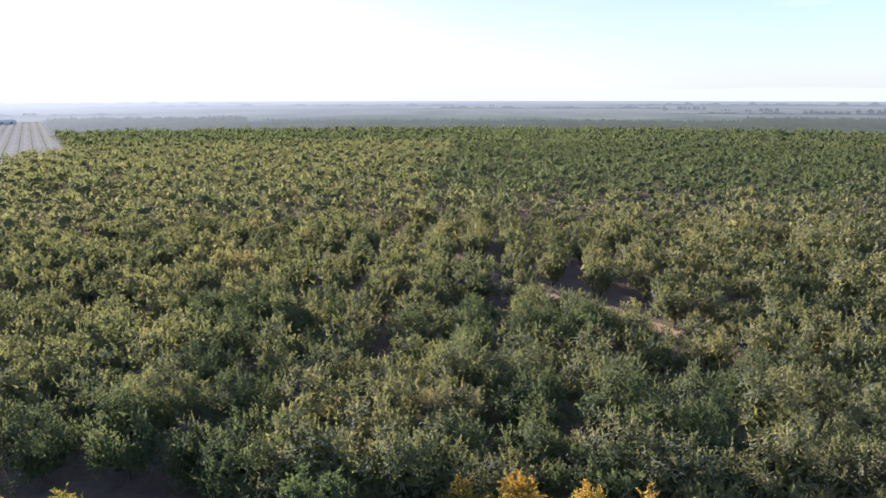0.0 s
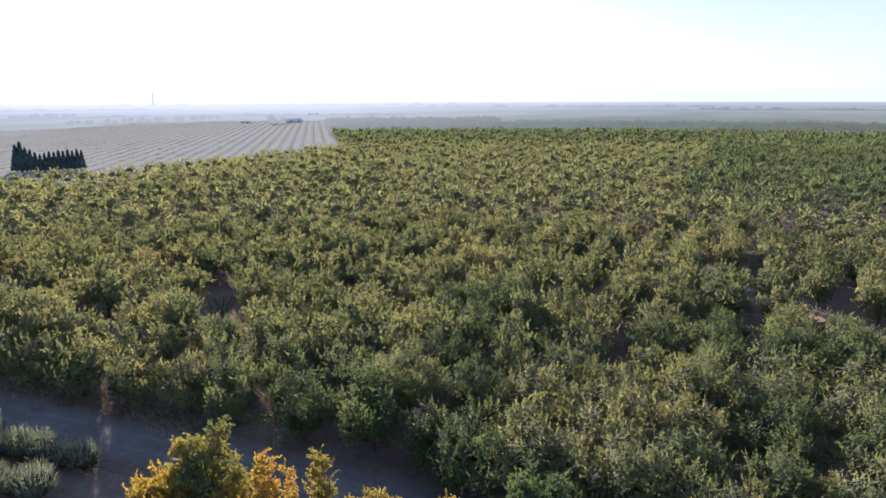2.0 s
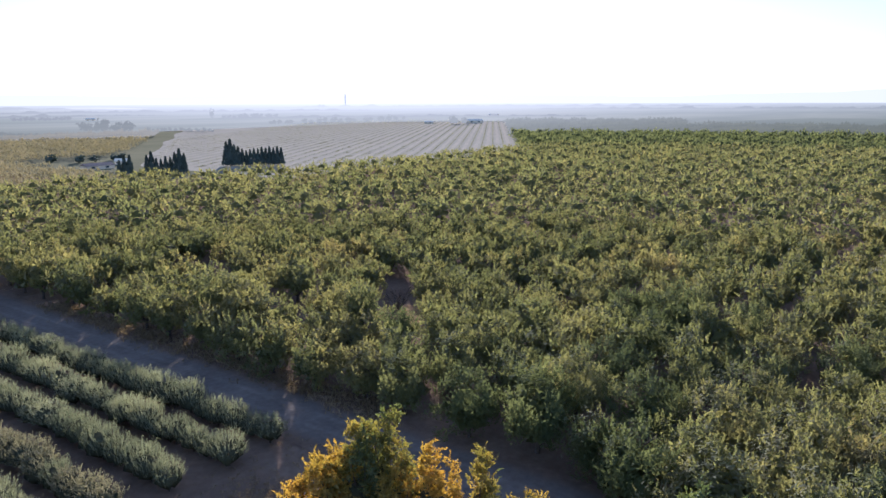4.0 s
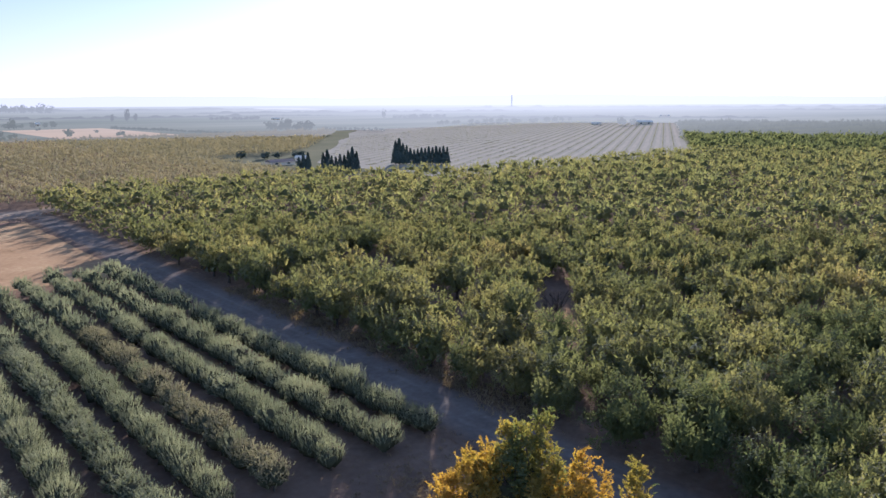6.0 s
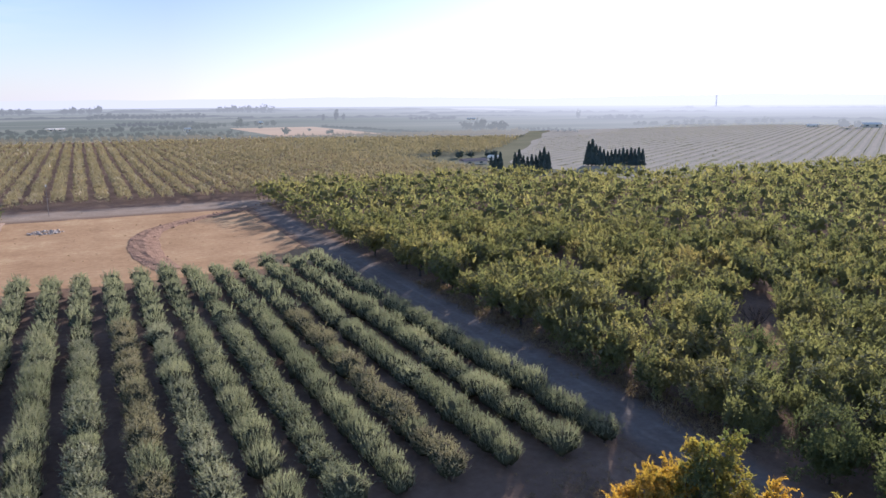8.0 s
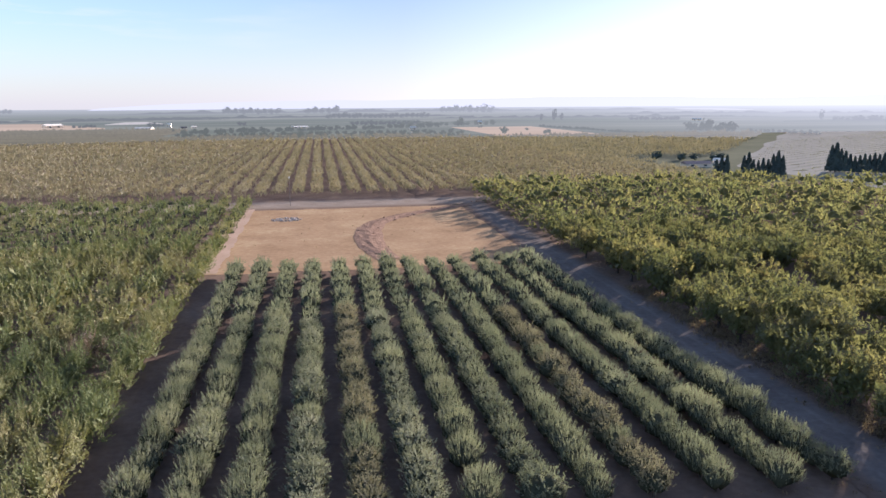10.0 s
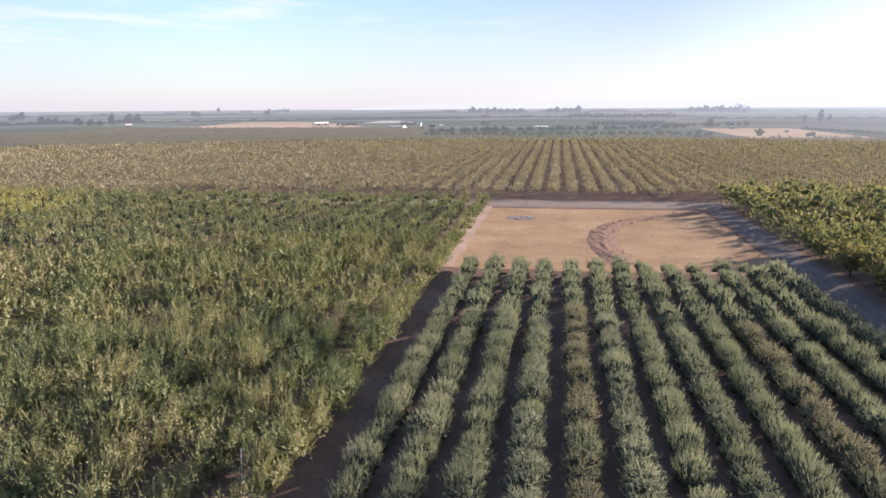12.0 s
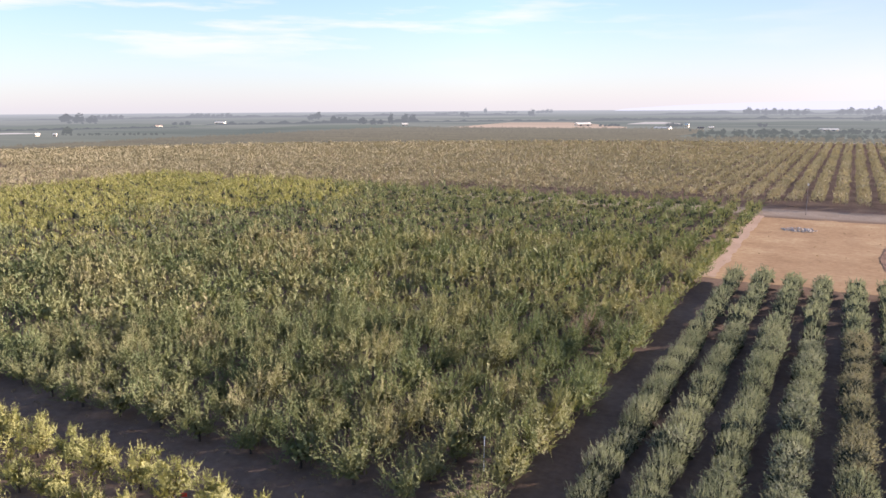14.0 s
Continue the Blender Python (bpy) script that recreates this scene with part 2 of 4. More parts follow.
# ---- mesh helpers ----
def mesh_of(name, verts, faces, mat, smooth=False, inner=None):
    """A mesh from arrays; faces marked in inner take the dark material for shaded twigs."""
    me = bpy.data.meshes.new(name)
    verts = np.asarray(verts, dtype=np.float32)
    faces = np.asarray(faces, dtype=np.int32)
    k = faces.shape[1]
    me.vertices.add(len(verts))
    me.vertices.foreach_set("co", verts.ravel())
    me.loops.add(faces.size)
    me.loops.foreach_set("vertex_index", faces.ravel())
    me.polygons.add(len(faces))
    me.polygons.foreach_set("loop_start", np.arange(0, faces.size, k, dtype=np.int32))
    me.polygons.foreach_set("loop_total", np.full(len(faces), k, dtype=np.int32))
    if smooth:
        me.polygons.foreach_set("use_smooth", np.ones(len(faces), dtype=bool))
    me.materials.append(mat)
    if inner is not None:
        me.materials.append(SHADED_TWIGS)
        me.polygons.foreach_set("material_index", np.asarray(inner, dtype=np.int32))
    me.update(calc_edges=True)
    return me


def leafy(name, piece, mat):
    v, f, inner = piece
    return mesh_of(name, v, f, mat, False, inner)


def part(name, bm, mat, parent, label=""):
    """One bmesh as one mesh object under its thing."""
    me = bpy.data.meshes.new(name)
    bm.to_mesh(me)
    bm.free()
    me.materials.append(mat)
    ob = new(name, me)
    ob.parent = parent
    return tagged(ob, label)


def put(name, me, parent=None, label=""):
    ob = new(name, me)
    ob.parent = parent
    return tagged(ob, label)


def unit(v):
    return v / np.maximum(np.linalg.norm(v, axis=-1, keepdims=True), 1e-6)


def leaf_quads(c, n, d, length, width):
    """Pointed leaf sprays, one folded diamond each, at c, facing n, growing along d."""
    d = unit(d - n * np.sum(d * n, axis=1, keepdims=True))
    s = np.cross(n, d)
    length, width = np.reshape(length, (-1, 1)), np.reshape(width, (-1, 1))
    v = np.stack([c - d * length / 2, c + s * width / 2 + n * width * 0.15, c + d * length / 2, c - s * width / 2 + n * width * 0.15], axis=1)
    return v.reshape(-1, 3), np.arange(len(c) * 4).reshape(-1, 4)


ICO = [(0, 0, 1)] + [(0.894 * math.cos(a * 1.2566), 0.894 * math.sin(a * 1.2566), 0.447) for a in range(5)] \
    + [(0.894 * math.cos(a * 1.2566 + 0.6283), 0.894 * math.sin(a * 1.2566 + 0.6283), -0.447) for a in range(5)] + [(0, 0, -1)]
ICO_F = [(0, 1 + a, 1 + (a + 1) % 5) for a in range(5)] + [(1 + a, 6 + a, 1 + (a + 1) % 5) for a in range(5)] \
    + [(1 + (a + 1) % 5, 6 + a, 6 + (a + 1) % 5) for a in range(5)] + [(11, 6 + (a + 1) % 5, 6 + a) for a in range(5)]


def leaf_tips(c, n, d, length, width):
    """Small pointed leaf tufts, one triangle each, rooted at c and growing along d."""
    d = unit(d - n * np.sum(d * n, axis=1, keepdims=True))
    s = np.cross(n, d)
    length, width = np.reshape(length, (-1, 1)), np.reshape(width, (-1, 1))
    v = np.stack([c - s * width / 2, c + s * width / 2, c + d * length], axis=1)
    return v.reshape(-1, 3), np.arange(len(c) * 3).reshape(-1, 3)


def spray_crown(rng, r, z0, z1, sprays, length, width, up=0.5, low=0.0, core=0, lobes=3, wild=0.25, inner=0.42):
    """A small or far plant: broad leaf sprays that grow out and up from an uneven body."""
    mid, half = np.array([0, 0, (z0 + z1) / 2]), np.array([r, r, (z1 - z0) / 2])
    lobe = unit(rng.normal(size=(lobes, 3)) + np.array([0, 0, 0.3]))
    way = unit(rng.normal(size=(sprays * 5, 3)))
    way = way[way[:, 2] > low][:sprays]
    reach = 0.60 + 0.42 * np.clip((np.max(way @ lobe.T, axis=1) - 0.35) / 0.65, 0, 1) ** 1.3
    tip = mid + way * half * (reach * rng.uniform(0.8, 1.12, len(way)))[:, None]
    grow = unit(way * (1 - up) + np.array([0, 0, up]) + rng.normal(size=way.shape) * wild)
    ln = length * rng.uniform(0.65, 1.25, len(way))
    side = unit(np.cross(grow, rng.normal(size=grow.shape)))
    v, f = leaf_quads(tip - grow * (ln * 0.35)[:, None], unit(side * 0.7 + way * 0.8), grow, ln, width * rng.uniform(0.7, 1.3, len(way)))
    cores = []
    for k in range(core):
        a = 2 * np.pi * (k + rng.uniform(-0.3, 0.3)) / max(core - 1, 1)
        at = np.array([0, 0, rng.uniform(0.0, 0.12)]) if k == 0 else np.array([np.cos(a) * 0.36, np.sin(a) * 0.36, rng.uniform(-0.35, 0.0)])
        cores.append((mid + (at + np.array(ICO) * rng.uniform(0.6, 1.3, (12, 1)) * inner) * half, np.array(ICO_F)))
    return with_inner([(v, np.vstack([f[:, [0, 1, 2]], f[:, [0, 2, 3]]]))], cores)


def leafy_shoots(rng, base, way, ln, face, leaves, leaf, slim, spread=0.5, taper=0.55):
    """Straight shoots set with narrow leaves: roots at base, growing along way; the leaves turn their flat side towards face."""
    n = len(base)
    u = ((np.arange(leaves)[None, :] + rng.uniform(0, 1, (n, leaves))) / leaves).reshape(-1, 1)
    g, fc = np.repeat(way, leaves, axis=0), np.repeat(face, leaves, axis=0)
    out = unit(np.cross(g, rng.normal(size=g.shape)))
    c = np.repeat(base, leaves, axis=0) + g * u * np.repeat(ln, leaves)[:, None]
    d = unit(g * 0.85 + out * spread)
    nrm = fc + out * 0.25 + rng.normal(size=g.shape) * 0.22
    nrm = unit(nrm - d * np.sum(nrm * d, axis=1, keepdims=True))
    ll = leaf * rng.uniform(0.7, 1.3, (len(g), 1)) * (1.12 - taper * u)
    side = np.cross(nrm, d) * ll * slim / 2
    v = np.stack([c - side, c + side, c + d * ll], axis=1).reshape(-1, 3)
    return v, np.arange(len(v)).reshape(-1, 3)


DOME = [(0.92 * math.cos(a * 1.0472), 0.92 * math.sin(a * 1.0472), 0.0) for a in range(6)] + [(0.66 * math.cos(a * 1.0472 + 0.5), 0.66 * math.sin(a * 1.0472 + 0.5), 0.62) for a in range(6)] + [(0, 0, 0.95)]
DOME_F = [(a, (a + 1) % 6, 6 + a) for a in range(6)] + [((a + 1) % 6, 6 + (a + 1) % 6, 6 + a) for a in range(6)] + [(6 + a, 6 + (a + 1) % 6, 12) for a in range(6)]


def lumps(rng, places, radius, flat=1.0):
    """Solid bodies standing in for the dark, shaded twigs inside a crown: uneven ones at the places, coarse ones where
    there are few.
    """
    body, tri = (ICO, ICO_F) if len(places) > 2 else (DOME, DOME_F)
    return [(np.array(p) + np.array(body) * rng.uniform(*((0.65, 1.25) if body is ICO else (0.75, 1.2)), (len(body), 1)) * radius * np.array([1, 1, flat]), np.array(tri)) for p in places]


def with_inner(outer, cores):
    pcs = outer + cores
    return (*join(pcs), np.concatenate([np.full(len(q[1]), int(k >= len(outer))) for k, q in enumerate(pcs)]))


def vase_crown(rng, r, z0, z1, arms, per, leaves, leaf, length, cores=6, slim=0.42, gap=0.0, core_r=1.25, calm=0.0):
    """An open orchard crown: a tuft of upright shoots at the end of every limb, spread like a shallow umbrella."""
    k = np.arange(arms)
    az = k * 2.39996 + rng.uniform(-0.35, 0.35, arms) + rng.uniform(0, 6.28)
    rad = r * 0.84 * np.sqrt((k + 0.5) / arms) * rng.uniform(0.82, 1.12, arms)
    top = z1 - length * 0.8
    zt = top - (top - z0) * 0.5 * (rad / r) ** 2 * rng.uniform(0.5, 1.6, arms) + rng.normal(size=arms) * 0.35
    low = rng.random(arms) < gap
    zt[low] -= 1.2
    tips = np.stack([np.cos(az) * rad, np.sin(az) * rad, zt], axis=1)
    skirt = max(3, round(arms * 0.75))
    sa = rng.uniform(0, 6.28, skirt)
    tips = np.vstack([tips, np.stack([np.cos(sa) * r * 0.72, np.sin(sa) * r * 0.72, z0 + (z1 - z0) * rng.uniform(0.06, 0.5, skirt)], axis=1)])
    tip = np.repeat(tips, per, axis=0)
    off = unit(rng.normal(size=tip.shape)) * rng.uniform(0.25, 1.0, (len(tip), 1)) * np.array([0.29 * r, 0.29 * r, 0.6])
    base = tip + off
    radial = unit(tip * np.array([1, 1, 0]) + 1e-4)
    way = unit(radial * 0.35 + unit(off) * 0.75 + np.array([0, 0, 0.6]) + rng.normal(size=tip.shape) * 0.3)
    ln = length * rng.uniform(0.55, 1.25, len(tip))
    face = unit(unit(base - np.array([0, 0, (z0 + z1) / 2 - 0.6])) * 0.7 + unit(off) * 0.35 + np.array([0, 0, 0.35]))
    face = unit(face * (1 - calm) + np.array([0, 0, calm]))
    v = leafy_shoots(rng, base, way, ln, face, leaves, leaf, slim)
    inside = [(np.cos(a) * r * q, np.sin(a) * r * q, z) for a, q, z in zip(np.arange(cores) * 2.4, np.linspace(0.0, 0.42, cores), np.linspace(top - 1.3, z0 + (top - z0) * 0.5, cores))]
    return with_inner([v], lumps(rng, inside, core_r, 0.8))


def billow_crown(rng, r, z0, z1, clumps, leaves, leaf, slim=0.5, sprigs=5, fill=240, big=0.75, rise_by=(0.4, 1.1), lean=0.6, each=7):
    """A broad, loose crown: feathery clumps of small leaves heaped into a ragged dome, upright sprigs all over and loose foliage within."""
    w = unit(rng.normal(size=(clumps * 4, 3)))
    w = w[w[:, 2] > -0.45][:clumps]
    mid = np.array([0, 0, z0 + (z1 - z0) * 0.42])
    half = np.array([r, r, (z1 - z0) * 0.5])
    lobe = unit(rng.normal(size=(7, 3)) + np.array([0, 0, 0.3]))
    reach = 0.46 + 0.44 * np.clip((np.max(w @ lobe.T, axis=1) - 0.45) / 0.55, 0, 1) + rng.normal(size=len(w)) * 0.1
    cen = mid + w * half * reach[:, None] * rng.uniform(0.85, 1.12, (len(w), 3))
    size = r * rng.uniform(0.12, 0.27, len(w))
    way = np.repeat(w, leaves, axis=0)
    out = unit(rng.normal(size=way.shape) + way * 0.4 + np.array([0, 0, 0.2]))
    c = np.repeat(cen, leaves, axis=0) + out * np.repeat(size, leaves)[:, None] * rng.uniform(0.3, 1.3, (len(out), 1)) * np.array([1, 1, 1.05])
    ll = leaf * rng.uniform(0.65, 1.35, len(out))
    v1 = leaf_tips(c, unit(out * 0.3 + way * 0.75 + np.array([0, 0, 0.15]) + rng.normal(size=out.shape) * 0.25), unit(out * 0.5 + np.array([0, 0, 0.7]) + rng.normal(size=out.shape) * 0.4), ll, ll * slim)
    rise = np.repeat(w, sprigs, axis=0)
    base = np.repeat(cen, sprigs, axis=0) + unit(rise + rng.normal(size=rise.shape) * 0.8) * np.repeat(size, sprigs)[:, None] * rng.uniform(0.5, 1.0, (len(rise), 1))
    v2 = leafy_shoots(rng, base, unit(rise * lean + np.array([0, 0, 0.75]) + rng.normal(size=rise.shape) * lean * 0.55), rng.uniform(*rise_by, len(base)), unit(rise + np.array([0, 0, 0.4])), each, leaf, slim)
    q = unit(rng.normal(size=(fill, 3)))
    v3 = leaf_tips(mid + q * half * rng.uniform(0.15, 0.6, (fill, 1)), unit(rng.normal(size=q.shape) + q), unit(rng.normal(size=q.shape) + np.array([0, 0, 0.6])), big * rng.uniform(0.7, 1.3, fill), big * rng.uniform(0.5, 0.9, fill))
    return (*join([v1, v2, v3]), np.zeros(len(v1[1]) + len(v2[1]) + len(v3[1]), int))


def brush_crown(rng, r, z0, z1, shoots, leaves, leaf, length, lean=0.4, wild=0.12, cores=3, slim=0.22, core_r=0.9, dome=0.6, spread=0.3, sx=1.0, calm=0.0):
    """A clipped or bushy plant: upright shoots standing all over a rounded body, like the bristles of a brush."""
    w = unit(rng.normal(size=(shoots * 3, 3)))
    w = w[w[:, 2] > -0.3][:shoots]
    mid = np.array([0, 0, (z0 + z1 - length * 0.6) / 2])
    half = np.array([r * sx, r, (z1 - z0 - length * 0.6) / 2])
    side = np.sign(w) * np.abs(w) ** dome
    base = mid + side / np.maximum(np.linalg.norm(side, axis=1, keepdims=True), 1e-6) * half * rng.uniform(0.62, 0.95, (len(w), 1))
    flat = w * np.array([1, 1, 0])
    way = unit(flat * lean + np.array([0, 0, 1.0]) + rng.normal(size=w.shape) * wild)
    ln = length * rng.uniform(0.55, 1.2, len(w))
    face = unit(w * 0.8 * (1 - calm) + np.array([0, 0, 0.35 + calm]))
    v = leafy_shoots(rng, base, way, ln, face, leaves, leaf, slim, spread)
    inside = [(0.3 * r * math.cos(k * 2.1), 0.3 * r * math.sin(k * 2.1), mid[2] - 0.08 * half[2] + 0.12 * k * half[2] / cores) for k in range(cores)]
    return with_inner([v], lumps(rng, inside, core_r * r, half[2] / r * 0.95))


def tube(points, radii, sides=5):
    """A tapered tube along points, in arrays."""
    points = np.asarray(points, float)
    vs = []
    for i, p in enumerate(points):
        a = points[min(i + 1, len(points) - 1)] - points[max(i - 1, 0)]
        a = a / np.linalg.norm(a)
        u = np.cross(a, [0.31, 0.95, 0.05])
        u /= np.linalg.norm(u)
        w = np.cross(a, u)
        ang = np.arange(sides) * 2 * np.pi / sides
        vs.append(p + radii[i] * (np.cos(ang)[:, None] * u + np.sin(ang)[:, None] * w))
    fs = []
    for i in range(len(points) - 1):
        for k in range(sides):
            k2 = (k + 1) % sides
            fs.append((i * sides + k, i * sides + k2, (i + 1) * sides + k2, (i + 1) * sides + k))
    return np.vstack(vs), np.array(fs)


def join(pieces):
    vs, fs, o = [], [], 0
    for v, f in pieces:
        vs.append(v)
        fs.append(f + o)
        o += len(v)
    return np.vstack(vs), np.vstack(fs)


def limbs(rng, trunk_h, trunk_r, reach, top, count, sides=5, twigs=2):
    """A short trunk that opens into bent limbs and twigs, like a vase."""
    pcs = [tube([(0, 0, -0.1), (0.03, 0, trunk_h * 0.5), (0, 0.04, trunk_h)], [trunk_r * 1.35, trunk_r, trunk_r * 0.95], sides + 2)]
    for i in range(count):
        a = 2 * np.pi * (i + rng.uniform(-0.25, 0.25)) / count
        e = np.array([np.cos(a) * reach * rng.uniform(0.6, 1), np.sin(a) * reach * rng.uniform(0.6, 1), top * rng.uniform(0.75, 1.0)])
        s = np.array([0, 0, trunk_h * 0.92])
        m = s * 0.45 + e * 0.55 + rng.normal(size=3) * 0.15
        m[2] -= 0.2
        pcs.append(tube([s, m, e], [trunk_r * 0.6, trunk_r * 0.38, trunk_r * 0.12], sides))
        for k in range(twigs):
            q = m + (e - m) * rng.uniform(0, 0.6)
            t = q + unit(np.array([[np.cos(a + rng.uniform(-1.2, 1.2)), np.sin(a + rng.uniform(-1.2, 1.2)), 0.9]]))[0] * rng.uniform(0.7, 1.5)
            pcs.append(tube([q, t], [trunk_r * 0.22, trunk_r * 0.07], 3))
    return join(pcs)


def scatter(name, places, variants, mat, rng, label, category, size=(0.8, 1.15)):
    """Many far plants as one object: each place takes one of the variants, turned and scaled."""
    places = np.asarray(places, float)
    which = rng.integers(0, len(variants), len(places))
    ang = rng.uniform(0, 2 * np.pi, len(places))
    sc = rng.uniform(*size, len(places))
    vs, fs, ins, o = [], [], [], 0
    for k, (v, f, inner) in enumerate(variants):
        sel = np.where(which == k)[0]
        if not len(sel):
            continue
        ca, sa = np.cos(ang[sel])[:, None] * sc[sel][:, None], np.sin(ang[sel])[:, None] * sc[sel][:, None]
        x = v[None, :, 0] * ca - v[None, :, 1] * sa + places[sel, 0][:, None]
        y = v[None, :, 0] * sa + v[None, :, 1] * ca + places[sel, 1][:, None]
        z = v[None, :, 2] * (sc[sel] * rng.uniform(0.82, 1.15, len(sel)))[:, None]
        vs.append(np.stack([x, y, z], axis=2).reshape(-1, 3))
        fs.append((f[None] + (np.arange(len(sel)) * len(v))[:, None, None] + o).reshape(-1, f.shape[1]))
        ins.append(np.tile(inner, len(sel)))
        o += len(sel) * len(v)
    ob = new(name, mesh_of(name, np.vstack(vs), np.vstack(fs), mat, False, np.concatenate(ins)))
    return tagged(ob, label, category, kind="stuff")


def plant(name, trunk_me, crown_me, m, label, category, group):
    root = new(name)
    root.empty_display_size = 0.3
    put("trunk", trunk_me, root)
    put("crown", crown_me, root)
    root.matrix_basis = m
    return tagged(root, label, category, group)


def slab(name, x0, y0, x1, y1, top, mat, label, category="ground", cut=0):
    """A flat piece of land with a slightly uneven edge, lying on the ground."""
    cell = 1.2 if cut else 4
    nx, ny = max(2, int((x1 - x0) / cell)), max(2, int((y1 - y0) / cell))
    nx, ny = min(nx, 60), min(ny, 180)
    bm = bmesh.new()
    grid = []
    for j in range(ny + 1):
        row = []
        for i in range(nx + 1):
            x, y = x0 + (x1 - x0) * i / nx, y0 + (y1 - y0) * j / ny
            if i in (0, nx):
                x += (noise.noise((x * 0.1, y * 0.13, 3)) + 0.5 * noise.noise((x * 0.4, y * 0.6, 9)) - 0.1) * cut
            if j in (0, ny):
                y += (noise.noise((x * 0.13, y * 0.1, 7)) + 0.5 * noise.noise((x * 0.6, y * 0.4, 8)) - 0.1) * cut
            z = top + 0.06 * abs(noise.noise((x * 0.15, y * 0.15, 1))) * (0 if i in (0, nx) or j in (0, ny) else 1) if cut else top
            row.append(bm.verts.new((x, y, max(z, 0.012))))
        grid.append(row)
    for j in range(ny):
        for i in range(nx):
            bm.faces.new((grid[j][i], grid[j][i + 1], grid[j + 1][i + 1], grid[j + 1][i]))
    me = bpy.data.meshes.new(name)
    bm.to_mesh(me)
    bm.free()
    me.materials.append(mat)
    return tagged(new(name, me), label, category, kind="structure")


def visible(x, y, margin=2.0):
    """Whether a place lies in the sector that the turning camera sweeps."""
    a = math.degrees(math.atan2(x, y))
    return -62 - margin < a < 119 + margin


# ---- land ----
slab("ground", -4800, -4800, 4800, 4800, 0.0, GROUND, "brown earth of a flat farming plain", "ground")
slab("bare_field", -23.5, 133, 47.5, 220, 0.03, DIRT, "bare tan earth field with wheel marks", "field", 1.5)
slab("dirt_track_east", 40.6, 14, 49.8, 216, 0.06, ROADM, "grey dusty farm track along the orchard edge", "track", 0.5)
slab("dirt_track_north", -140, 214, 53, 237, 0.045, ROADN, "dusty farm track across the plots", "track", 0.8)
slab("dirt_track_west", -21.5, 44, -17.5, 132, 0.035, GROUND, "shaded earth lane beside the olive rows", "track", 0.6)
bm = bmesh.new()
prev = None
for y in range(216, 722, 6):
    x0 = max(190, 185 + (y - 310) * 0.755 + 8 * noise.noise((y * 0.02, 1, 1)))
    row = [bm.verts.new((x0 + (880 - x0) * q / 12, y, 0.05)) for q in range(13)]
    if prev:
        for q in range(12):
            bm.faces.new((prev[q], prev[q + 1], row[q + 1], row[q]))
    prev = row
me = bpy.data.meshes.new("young_field")
bm.to_mesh(me)
bm.free()
me.materials.append(YOUNG)
tagged(new("young_field", me), "pale tilled field of young tree rows", "field", kind="structure")

slab("farmyard", 140, 250, 430, 640, 0.025, MEADOW, "dull green ground round the farmstead", "field", 6)
# paler earth than the ground around it, its lightness standing in for sunlight
slab("clearing_1", 73, 60, 82, 69, 0.03, DIRT, "small clearing of earth between trees, coloured paler for sunlight", "ground", 2)
slab("field_path", -23.6, 134, -19.2, 217, 0.07, TRODDEN, "pale trodden path along the field edge", "path", 0.7)


def ribbon(name, pts, widths, z, mat, label, category):
    """A strip of ground along a bent line, a little proud of the land round it."""
    bm = bmesh.new()
    pts = [Vector((*p, 0)) for p in pts]
    fine = []
    for k in range(len(pts) - 1):
        p0, p1, p2, p3 = pts[max(k - 1, 0)], pts[k], pts[k + 1], pts[min(k + 2, len(pts) - 1)]
        for q in range(8):
            u = q / 8
            fine.append((0.5 * ((2 * p1) + (p2 - p0) * u + (2 * p0 - 5 * p1 + 4 * p2 - p3) * u * u + (3 * p1 - p0 - 3 * p2 + p3) * u ** 3), widths[k] * (1 - u) + widths[k + 1] * u))
    fine.append((pts[-1], widths[-1]))
    prev = None
    for k, (p, w) in enumerate(fine):
        a = fine[min(k + 1, len(fine) - 1)][0] - fine[max(k - 1, 0)][0]
        side = Vector((-a.y, a.x, 0)).normalized()
        row = []
        for q in range(7):
            u = q / 6 - 0.5
            e = w * (u + (0.07 if mat is CLODS else 0.24) * noise.noise((k * 0.4, q * 1.7, 2)))
            h = z + (0.22 * (1 - abs(2 * u)) + 0.14 * noise.noise((k * 0.9, q * 0.9, 4))) * (mat is CLODS and abs(u) < 0.45)
            c = p + side * e
            row.append(bm.verts.new((c.x, c.y, max(h, z - 0.02))))
        if prev:
            for q in range(6):
                bm.faces.new((prev[q], prev[q + 1], row[q + 1], row[q]))
        prev = row
    me = bpy.data.meshes.new(name)
    bm.to_mesh(me)
    bm.free()
    me.materials.append(mat)
    return tagged(new(name, me), label, category, kind="structure")


ARC = [(12.5, 140), (10.5, 152), (10.2, 166), (11.5, 178), (15.0, 188), (22.8, 198), (31.5, 206), (38.5, 211), (42.5, 212)]
ribbon("ploughed_strip", ARC, [4.6, 5.8, 6.6, 6.2, 5.2, 4.8, 3.6, 2.8, 2.2], 0.10, CLODS, "curved strip of dark turned earth", "ground")
# lit strip along the tree diagonal, its sunlight put in as pale tan earth
ribbon("orchard_lane", [(82, -32.5), (88, -28), (95, -22), (103, -15.3), (112, -8)], [1.5, 3.2, 3.0, 3.0, 1.6], 0.04, DIRT, "narrow lane of reddish earth between almond trees, sunlight put into its pale colour", "lane")


